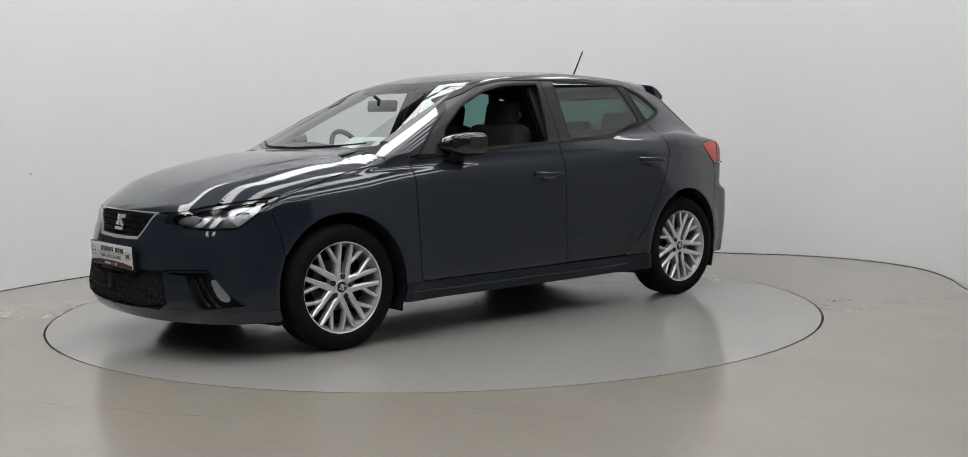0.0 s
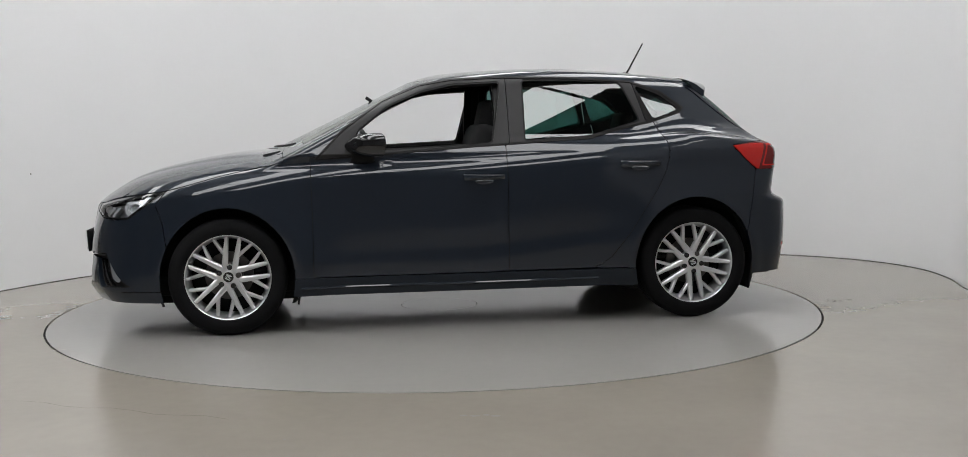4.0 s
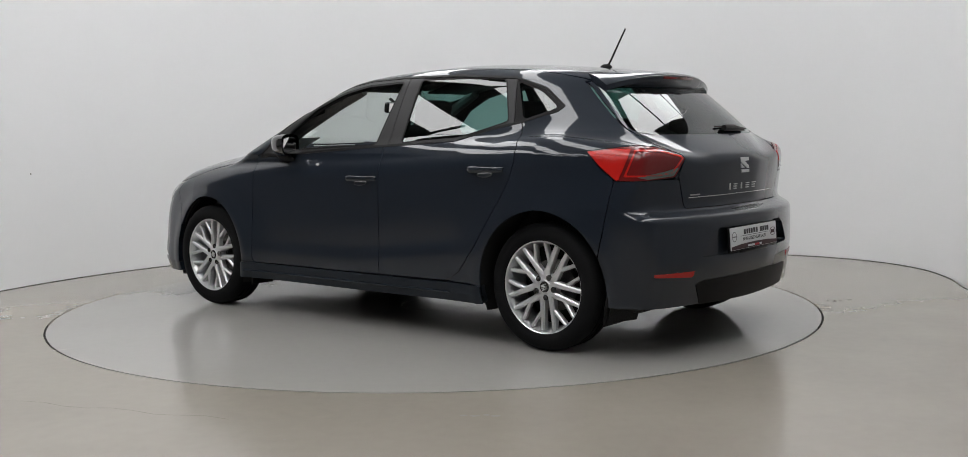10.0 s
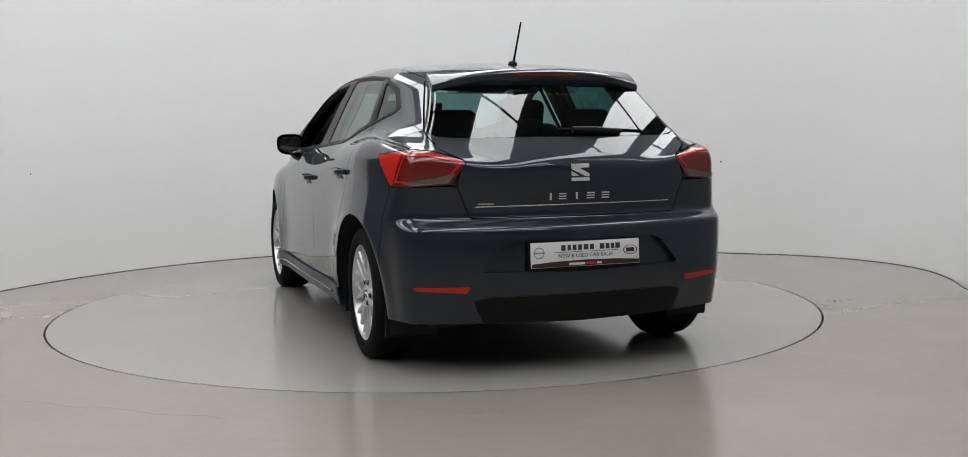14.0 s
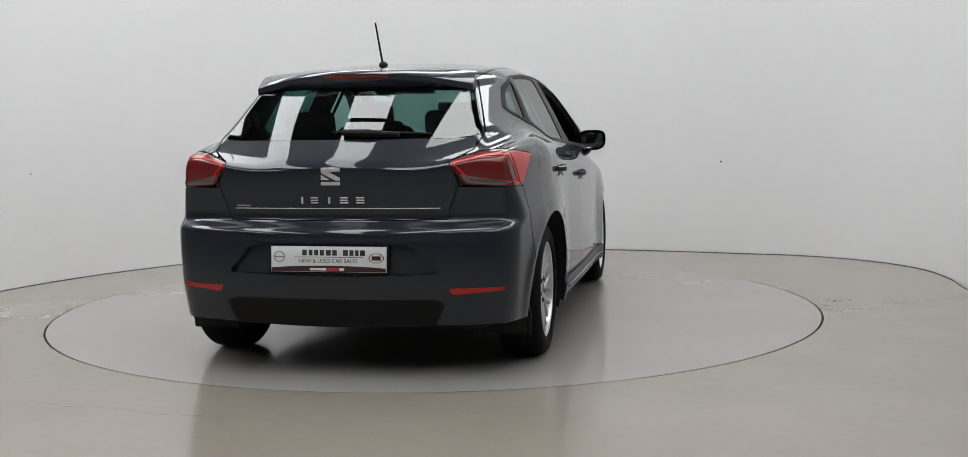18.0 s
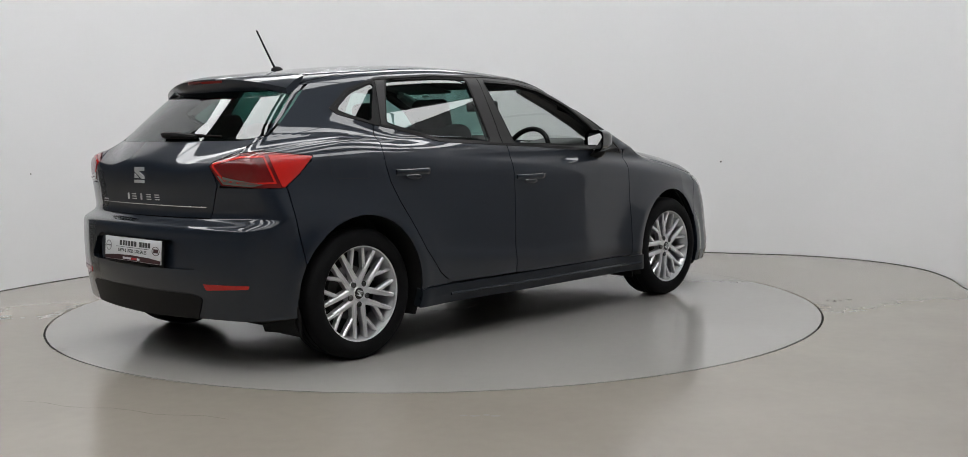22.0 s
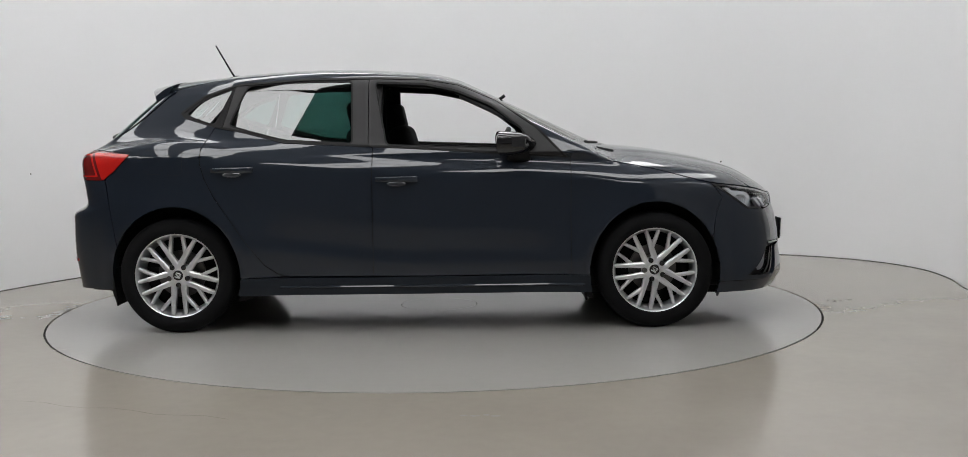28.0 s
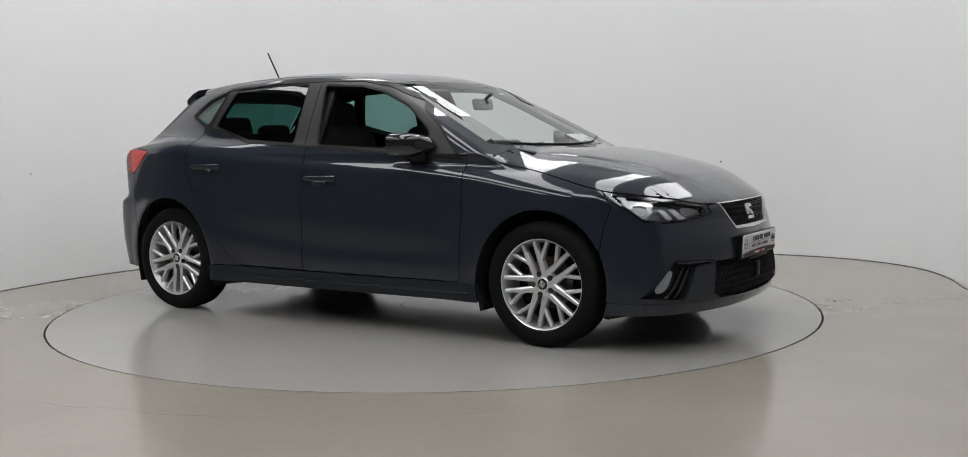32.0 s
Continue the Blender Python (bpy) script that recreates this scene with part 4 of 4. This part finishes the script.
def number_plate(x, y, z, facing, tilt, label):
    """A dealer's show plate: bars for its names, its plain line of words, and two round marks."""
    m = Matrix.Translation((x, y, z)) @ Matrix.Rotation(radians(tilt), 4, "Y") @ facing
    bm = box((0.520, 0.110, 0.006), bevel=0.002)
    bmesh.ops.transform(bm, matrix=m, verts=bm.verts)
    plate = part("number_plate", bm, PLATE, car, label)
    holder = box((0.535, 0.122, 0.012), (0, -0.004, -0.009), bevel=0.003)
    box((0.30, 0.014, 0.012), (0.0, -0.068, -0.006), bevel=0.002, bm=holder)
    bmesh.ops.transform(holder, matrix=m, verts=holder.verts)
    part("plate_holder", holder, BLACK, plate, "black plate holder")

    def flat(name, size, at, mat, r=0.0):
        b = box((*size, 0.0012), (*at, 0.0035), bevel=0.0)
        bmesh.ops.transform(b, matrix=m, verts=b.verts)
        part(name, b, mat, plate, smooth=False)
    for cx, w in ((-0.107, 0.020), (-0.079, 0.016), (-0.054, 0.018), (-0.028, 0.018), (0.001, 0.022), (0.029, 0.020), (0.078, 0.022), (0.105, 0.018), (0.129, 0.015), (0.154, 0.022)):
        flat("name_bar", (w, 0.024), (cx, 0.028), INK)
    flat("rule", (0.31, 0.002), (0.0, 0.009), INK)
    lettering("NEW & USED CAR SALES", 0.0235, INK, plate, m @ Matrix.Translation((0.0, -0.008, 0.0035)) @ Matrix.Diagonal((1.02, 1, 1, 1)))
    b = prism([(-0.257, -0.037), (-0.15, -0.030), (0, -0.027), (0.15, -0.030), (0.257, -0.037), (0.257, -0.053), (-0.257, -0.053)], 0.0012, m @ Matrix.Translation((0, 0, 0.003)))
    part("lower_band", b, REDINK, plate, "dark red lower band", smooth=False)
    for cx, w, mat in ((-0.045, 0.075, PLATE), (0.022, 0.05, REDLIT), (0.062, 0.022, PLATE)):
        b = box((w, 0.010, 0.0010), (cx, -0.043, 0.0050))
        bmesh.ops.transform(b, matrix=m, verts=b.verts)
        part("name_bar", b, mat, plate, smooth=False)
    ring = lathe([(0.025, 0.0032), (0.025, 0.0042), (0.021, 0.0042), (0.021, 0.0032)], m @ Matrix.Translation((-0.222, 0.010, 0)), 28)
    part("round_mark", ring, INKGREY, plate, smooth=False)
    flat("mark_bar", (0.052, 0.006), (-0.222, 0.010), INKGREY)
    ring = lathe([(0.034, 0.0032), (0.034, 0.0042), (0.030, 0.0042), (0.030, 0.0032)], m @ Matrix.Translation((0.215, 0.006, 0)) @ Matrix.Diagonal((1, 0.62, 1, 1)), 28)
    part("round_mark", ring, REDINK, plate, smooth=False)
    flat("mark_bar", (0.040, 0.018), (0.215, 0.006), REDINK)
    return plate


number_plate(2.104, 0.0, 0.478, FWD, 3, "white dealer show plate on the front bumper")
number_plate(-1.982, 0.0, 0.528, AFT, 4, "white dealer show plate on the rear bumper")
# ---- wheels ----
TYRE = [(0.195, -0.085), (0.222, -0.097), (0.26, -0.103), (0.292, -0.096), (0.304, -0.084), (0.3105, -0.070), (0.311, -0.045), (0.306, -0.044), (0.306, -0.036), (0.3115, -0.035), (0.312, -0.012), (0.306, -0.011), (0.306, -0.003), (0.312, -0.002),
        (0.312, 0.022), (0.306, 0.023), (0.306, 0.031), (0.3115, 0.032), (0.311, 0.070), (0.304, 0.084), (0.298, 0.092), (0.293, 0.0945), (0.289, 0.0985), (0.262, 0.1035), (0.250, 0.1035), (0.246, 0.1020), (0.233, 0.1005), (0.2275, 0.096), (0.2255, 0.088), (0.2255, 0.05)]


def bar(b, p, q, w0, w1, z0, z1, thick):
    """A tapered spoke between two points of the wheel's face, with a raised ridge."""
    (ax, ay), (bx, by) = p, q
    d = math.hypot(bx - ax, by - ay)
    nx, ny = -(by - ay) / d, (bx - ax) / d
    rows = []
    for x, y, w, z in ((ax, ay, w0, z0), (bx, by, w1, z1)):
        rows.append([b.verts.new((x + s * w * nx, y + s * w * ny, z - dz)) for s, dz in ((-1, thick), (-1, 0.006), (-0.45, 0.0), (0.45, 0.0), (1, 0.006), (1, thick))])
    for k in range(6):
        b.faces.new((rows[0][k], rows[0][(k + 1) % 6], rows[1][(k + 1) % 6], rows[1][k]))
    b.faces.new(rows[0][::-1])
    b.faces.new(rows[1])


def polar(r, a):
    return (r * math.cos(radians(a)), r * math.sin(radians(a)))


def build_wheel():
    w = new("wheel")
    part("tyre", lathe(TYRE, None, 96), RUBBER, w, "black road tyre")
    part("rim", lathe([(0.2255, -0.085), (0.208, -0.06), (0.200, -0.02), (0.203, 0.03), (0.212, 0.066), (0.2175, 0.074), (0.2210, 0.0885), (0.2265, 0.0915), (0.2290, 0.0890), (0.2265, 0.084)], None, 80), ALLOY, w, "silver alloy rim")
    b = bmesh.new()
    for k in range(5):
        a = 72 * k
        for s in (-1, 1):
            p, q = polar(0.050, a + s * 5), polar(0.2160, a + s * 27)
            bar(b, p, q, 0.0170, 0.0098, 0.070, 0.082, 0.034)
            fork = (p[0] + 0.40 * (q[0] - p[0]), p[1] + 0.40 * (q[1] - p[1]))
            bar(b, fork, polar(0.2155, a + s * 8.0), 0.0108, 0.0084, 0.071, 0.078, 0.030)
    part("spokes", b, ALLOY, w, "silver multi-spoke alloy star", smooth=False)
    part("hub", lathe([(0.0, 0.0735), (0.028, 0.0735), (0.0285, 0.0765), (0.033, 0.0765), (0.036, 0.0735), (0.058, 0.071), (0.066, 0.063), (0.068, 0.03)], None, 48), ALLOY, w)
    cap = part("centre_cap", lathe([(0.0, 0.0752), (0.026, 0.0752), (0.0275, 0.073)], None, 32), GLOSS, w, "black centre cap")
    part("cap_emblem", placed_flat(badge((0.030, 0.028)), 0.0742), CHROME, cap)
    for k in range(5):
        x, y = polar(0.052, 36 + 72 * k)
        part("wheel_bolt", lathe([(0.0, 0.0775), (0.0085, 0.0775), (0.0095, 0.0748), (0.0140, 0.0742), (0.0150, 0.066)], Matrix.Translation((x, y, 0)), 12), GLOSS if k else STEEL, w, "dark wheel bolt")
    part("brake_disc", lathe([(0.07, 0.002), (0.075, -0.004), (0.128, -0.004), (0.128, -0.024), (0.07, -0.024)], None, 56), STEEL, w, "bare steel brake disc")
    part("brake_drum", lathe([(0.0, 0.028), (0.06, 0.028), (0.072, 0.018), (0.075, -0.004)], None, 40), STEEL, w)
    part("inner_barrel", lathe([(0.0, -0.07), (0.20, -0.07)], None, 40), LINER, w)
    return w


def placed_flat(bm, z):
    bmesh.ops.transform(bm, matrix=Matrix.Translation((0, 0, z)), verts=bm.verts)
    return bm


def arch_liner(hx, hz, g):
    b = bmesh.new()
    rows = []
    for i in range(41):
        a = radians(-22 + 224 * i / 40)
        c, s = math.cos(a), math.sin(a)
        rows.append([b.verts.new((hx + r * c, g * y, hz + r * s * (1.08 if s > 0 else 1.0))) for r, y in ((0.40, 0.58), (0.385, 0.70), (0.372, 0.80), (0.356, on_lip(hx + 0.356 * c, hz + 0.38 * s) - 0.012))])
    for p, q in zip(rows, rows[1:]):
        for k in range(3):
            b.faces.new((p[k], q[k], q[k + 1], p[k + 1]))
    b.faces.new([r[0] for r in rows])
    return b


def on_lip(x, z):
    return on_side(x, max(z, 0.2))


first_wheel = None
for hx, hz in HUBS:
    for g in (1, -1):
        turn = {(1, 1): 206.4, (-1, 1): 155.0, (1, -1): 147.2, (-1, -1): 162.3}[(1 if hx > 0 else -1, g)]
        m = Matrix.Translation((hx, g * 0.745, 0.3115)) @ Matrix.Rotation(radians(-90 * g), 4, "X") @ Matrix.Rotation(radians(-g * turn), 4, "Z")
        if first_wheel is None:
            first_wheel = build_wheel()
            first_wheel.parent = car
            first_wheel.matrix_basis = m
        else:
            copy_thing(first_wheel, m)
        part("arch_liner", arch_liner(hx, hz, g), LINER, car)
        fx = hx - 0.375 if hx > 0 else hx - 0.345
        part("mud_flap", prism([(-0.060, 0.0), (0.10, 0.0), (0.105, 0.10), (0.09, 0.20), (-0.08, 0.20), (-0.08, 0.06)], 0.012, Matrix.Translation((fx + 0.012, g * 0.715, 0.150)) @ Matrix.Rotation(radians(-8), 4, "Y") @ FWD @ Matrix.Translation((0, 0, -0.006)) @ Matrix.Diagonal((g, 1, 1, 1)), 0.004), BLACK, car, "black rubber mud flap")


# ---- handles, mirrors, aerial, wipers ----
def handle(x, z, g, door):
    y = on_side(x, z)
    slope = math.degrees(math.atan2(on_side(x + 0.1, z) - on_side(x - 0.1, z), 0.2))
    m = Matrix.Translation((x, g * y, z)) @ Matrix.Rotation(radians(g * slope), 4, "Z") @ Matrix.Diagonal((1, g, 1, 1))
    b = bmesh.new()
    n, rows = 14, []
    for i in range(n + 1):
        t = i / n
        px = -0.112 + 0.224 * t
        lift = 0.030 * min(1.0, math.sin(math.pi * t) * 1.9) ** 0.7 if 0 < t < 1 else 0.0
        hh = 0.0125 + 0.004 * (t if g > 0 else t)
        rows.append([b.verts.new((px, lift + dy, 0.002 + dz)) for dy, dz in ((-0.012, -hh), (0.002, -hh), (0.009, -hh * 0.5), (0.011, 0.0), (0.008, hh * 0.7), (0.0, hh), (-0.012, hh))])
    for p, q in zip(rows, rows[1:]):
        for k in range(7):
            b.faces.new((p[k], p[(k + 1) % 7], q[(k + 1) % 7], q[k]))
    b.faces.new(rows[0])
    b.faces.new(rows[-1][::-1])
    bmesh.ops.transform(b, matrix=m, verts=b.verts)
    part("door_handle", b, PAINT, door)
    c = bmesh.new()
    bmesh.ops.create_uvsphere(c, u_segments=24, v_segments=8, radius=1.0)
    bmesh.ops.scale(c, vec=(0.050, 0.004, 0.016), verts=c.verts)
    bmesh.ops.transform(c, matrix=m @ Matrix.Translation((0.0, 0.007, -0.023)) @ Matrix.Rotation(radians(30), 4, "X"), verts=c.verts)
    part("handle_cup", c, CUP, door)


for k, g in enumerate((1, -1)):
    handle(-0.090, 0.815, g, front_doors[k])
    handle(-0.962, 0.874, g, rear_doors[k])


def mirror(g):
    b = bmesh.new()
    nx, rows = 18, []
    for i in range(nx + 1):
        t = i / nx
        x = 0.468 + 0.160 * t
        k = math.sqrt(max(0.0, 1 - max(0.0, (t - 0.12) / 0.88) ** 2.4))
        ring = []
        for j in range(28):
            a = 2 * math.pi * j / 28
            c, s = math.cos(a), math.sin(a)
            ex = 0.62
            yy = abs(c) ** ex * (1 if c > 0 else -1) * 0.088
            zz = abs(s) ** ex * (1 if s > 0 else -1) * (0.066 if s > 0 else 0.074)
            yy, zz = yy * (0.35 + 0.65 * k), zz * (0.25 + 0.75 * k) * (1.0 - 0.16 * (c + 1) * 0.5)
            ring.append(b.verts.new((x - 0.026 * c, g * (0.868 + yy - 0.02 * t), 1.000 + zz + 0.006 * c)))
        rows.append(ring)
    for p, q in zip(rows, rows[1:]):
        for j in range(28):
            b.faces.new((p[j], p[(j + 1) % 28], q[(j + 1) % 28], q[j]))
    b.faces.new(rows[-1])
    bmesh.ops.remove_doubles(b, verts=b.verts, dist=1e-4)
    house = part("door_mirror", b, GLOSS, car, "gloss black door mirror")
    ring = [(0.474 - 0.026 * math.cos(a), g * (0.868 + abs(math.cos(a)) ** 0.62 * math.copysign(0.072, math.cos(a))), 1.0 + abs(math.sin(a)) ** 0.62 * math.copysign(0.050 if math.sin(a) > 0 else 0.057, math.sin(a)) * (1.0 - 0.16 * (math.cos(a) + 1) * 0.5)) for a in [2 * math.pi * j / 28 for j in range(28)]]
    c = bmesh.new()
    c.faces.new([c.verts.new(p) for p in ring])
    part("mirror_glass", c, MIRROR, house, "silvered mirror glass", smooth=False)
    foot = bmesh.new()
    rows = []
    for t, y, z, lx, lz in ((0, 0.780, 0.905, 0.075, 0.016), (0.4, 0.815, 0.912, 0.066, 0.018), (0.8, 0.842, 0.935, 0.056, 0.022), (1, 0.860, 0.965, 0.055, 0.02)):
        rows.append([foot.verts.new((0.560 + lx * math.cos(2 * math.pi * j / 16), g * y, z + lz * math.sin(2 * math.pi * j / 16))) for j in range(16)])
    for p, q in zip(rows, rows[1:]):
        for j in range(16):
            foot.faces.new((p[j], p[(j + 1) % 16], q[(j + 1) % 16], q[j]))
    foot.faces.new(rows[0])
    foot.faces.new(rows[-1])
    part("mirror_foot", foot, BLACK, house, "black mirror foot")


mirror(1)
mirror(-1)
zr = float(ROOF(-1.118))
aerial = part("aerial", tube([(-1.130, 0, zr + 0.008), (-1.150, 0, zr + 0.040), (-1.239, 0, 1.597)], [0.0062, 0.0056, 0.0044], 8), BLACK, car, "black roof aerial")
b = bmesh.new()
bmesh.ops.create_uvsphere(b, u_segments=20, v_segments=10, radius=1)
bmesh.ops.scale(b, vec=(0.036, 0.022, 0.020), verts=b.verts)
bmesh.ops.translate(b, vec=(-1.118, 0, zr), verts=b.verts)
part("aerial_foot", b, BLACK, aerial)


def glass_x(y, z):
    return on_end(y, z, -1)


wip = part("rear_wiper", tube([(glass_x(-0.02, 1.062) - 0.020, -0.02, 1.066), (glass_x(-0.13, 1.062) - 0.024, -0.13, 1.064), (glass_x(-0.27, 1.058) - 0.018, -0.27, 1.056)], [0.015, 0.017, 0.010], 8), BLACK, tailgate, "black rear wiper")
part("wiper_blade", tube([(glass_x(0.04, 1.072) - 0.012, 0.04, 1.072), (glass_x(-0.18, 1.066) - 0.012, -0.18, 1.068), (glass_x(-0.41, 1.060) - 0.012, -0.41, 1.058)], [0.004, 0.007, 0.004], 6), BLACK, wip)
for y0, y1, dx in ((-0.52, 0.06, 0.0), (0.02, 0.52, 0.02)):
    pts = []
    for i in range(9):
        y = y0 + (y1 - y0) * i / 8
        x = 1.085 - 0.16 * (abs(y) / 0.62) ** 2 - 0.035 - dx * (i / 8)
        P, _ = reach(np.array([[x, y, 1.75]]), np.array([[0.0, 0.0, -1.0]]), 1.15)
        pts.append((x, y, float(P[0, 2]) + 0.003))
    part("front_wiper", tube(pts, 0.0045, 6), BLACK, car, "black windscreen wiper")
part("scuttle", box((0.10, 1.12, 0.02), (1.045, 0, 0.952), (0, 12, 0), 0.006), BLACK, car)

# ---- cabin ----
part("cabin_floor", box((2.3, 1.36, 0.02), (-0.35, 0, 0.33)), TRIM, car, smooth=False)


def cushion(size, at, turn, bevel):
    return box(size, at, turn, bevel, segments=4)


def front_seat(x, y):
    seat = part("front_seat", cushion((0.50, 0.50, 0.20), (x + 0.28, y, 0.52), (0, -8, 0), 0.06), CLOTH, car, "black cloth front seat")
    part("backrest", cushion((0.15, 0.48, 0.62), (x - 0.02, y, 0.80), (0, -16, 0), 0.06), CLOTH, seat)
    part("headrest", cushion((0.095, 0.25, 0.175), (x - 0.115, y, 1.155), (0, -12, 0), 0.04), CLOTH, seat)
    for dy in (-0.06, 0.06):
        part("headrest_post", tube([(x - 0.085, y + dy, 1.02), (x - 0.110, y + dy, 1.13)], 0.006, 8), CHROME, seat, "bright headrest post")


front_seat(-0.065, 0.36)
front_seat(-0.230, -0.36)
bench = part("rear_bench", cushion((0.50, 1.24, 0.20), (-0.78, 0, 0.52), (0, -8, 0), 0.06), CLOTH, car, "black cloth rear bench")
part("backrest", cushion((0.14, 1.22, 0.58), (-1.10, 0, 0.78), (0, -20, 0), 0.05), CLOTH, bench)
for y in (0.36, 0.0, -0.36):
    part("headrest", cushion((0.09, 0.25, 0.13 if y else 0.09), (-1.205, y, 1.105 if y else 1.075), (0, -15, 0), 0.035), CLOTH, bench)
part("parcel_shelf", box((0.46, 1.02, 0.025), (-1.47, 0, 0.985), (0, 0, 0), 0.008), TRIM, car)
b = box((0.34, 1.26, 0.20), (0.80, 0, 0.845), (0, -6, 0), 0.06, segments=4)
box((0.26, 0.34, 0.07), (0.70, -0.36, 0.965), (0, -8, 0), 0.03, bm=b, segments=3)
dash = part("dashboard", b, TRIM, car, "dark dashboard")
part("dash_top", box((0.20, 1.10, 0.03), (0.93, 0, 0.935), (0, 8, 0), 0.01), TRIM, dash)
part("console", box((0.9, 0.20, 0.26), (0.32, 0, 0.47), (0, -6, 0), 0.04), TRIM, car)
b = bmesh.new()
m = Matrix.Translation((0.445, -0.36, 0.915)) @ Matrix.Rotation(radians(-66), 4, "Y")
ringv = []
for i in range(40):
    a = 2 * math.pi * i / 40
    ringv.append([b.verts.new(((0.172 + 0.0155 * math.cos(q)) * math.cos(a), (0.172 + 0.0155 * math.cos(q)) * math.sin(a), 0.0155 * math.sin(q))) for q in [2 * math.pi * j / 10 for j in range(10)]])
for i in range(40):
    for j in range(10):
        b.faces.new((ringv[i][j], ringv[(i + 1) % 40][j], ringv[(i + 1) % 40][(j + 1) % 10], ringv[i][(j + 1) % 10]))
box((0.13, 0.15, 0.05), (-0.01, 0, -0.005), (0, 0, 0), 0.02, b)
for s in (-1, 1):
    box((0.045, 0.10, 0.02), (0.0, s * 0.115, 0.0), (0, 0, 0), 0.006, b)
box((0.10, 0.05, 0.02), (-0.11, 0, 0.0), (0, 0, 0), 0.006, b)
bmesh.ops.transform(b, matrix=m, verts=b.verts)
part("steering_wheel", b, BLACK, car, "black steering wheel")
im = part("interior_mirror", box((0.035, 0.235, 0.068), (0.445, 0, 1.218), (0, -8, 8), 0.014, segments=3), GLOSS, car, "black interior mirror")
part("mirror_stem", tube([(0.455, 0, 1.245), (0.50, 0, 1.275)], 0.010, 8), BLACK, im)
part("mirror_face", box((0.002, 0.215, 0.052), (0.426, -0.002, 1.217), (0, -8, 8), 0.0), MIRROR, im, smooth=False)
for g in (1, -1):
    part("sun_visor", box((0.20, 0.38, 0.014), (0.165, g * 0.28, 1.330), (0, 14, 0), 0.006), TRIM, car)
    part("door_card", box((0.98, 0.06, 0.60), (0.31, g * 0.745, 0.640), (0, 0, 0), 0.02), TRIM, car)
    part("rear_door_card", box((0.66, 0.06, 0.62), (-0.55, g * 0.735, 0.655), (0, 0, 0), 0.02), TRIM, car)
    part("pillar_trim", box((0.10, 0.03, 0.42), (-0.235, g * 0.655, 1.155), (g * 27, 2, 0), 0.012), TRIM, car)
    part("screen_pillar_trim", tube([(0.86, g * 0.625, 0.985), (0.62, g * 0.585, 1.115), (0.40, g * 0.548, 1.225), (0.22, g * 0.515, 1.305)], [0.045, 0.038, 0.034, 0.03], 8), LINING, car, "pale grey windscreen pillar trim")
    part("seat_belt", box((0.045, 0.004, 0.46), (-0.205, g * 0.63, 1.12), (g * 27, 2, 0), 0.0), BLACK, car)
card = part("paper_card", box((0.18, 0.29, 0.004), (0.905, 0.44, 1.000), (0, 25, 8), 0.001), WHITE, car, "white paper card lying on the dashboard")
part("printed_block", box((0.05, 0.08, 0.001), (0.895, 0.50, 1.0085), (0, 25, 8), 0.0), CARDINK, card, smooth=False)
part("screen_label", box((0.028, 0.06, 0.001), (0.335, 0.40, 1.292), (0, 25, 6), 0.0), WHITE, car, "small white screen label")


# ---- what moves: the turntable turns, and the car with it ----
HEADING = spline((0, 6, 13, 19, 25, 32), (217.75, 170.34, 114.92, 67.75, 20.60, -34.34))


def motions():
    car_rows, disc_rows = [], []
    for k in range(17):
        t = 2.0 * k
        a = float(HEADING(t))
        turn = pose(0, 0, 0, 0, 0, a)
        car_rows.append((t, turn @ pose(-0.0785, -0.0424, 0)))
        disc_rows.append((t, turn))
    walk(car, car_rows)
    walk(turntable, disc_rows)


motions()
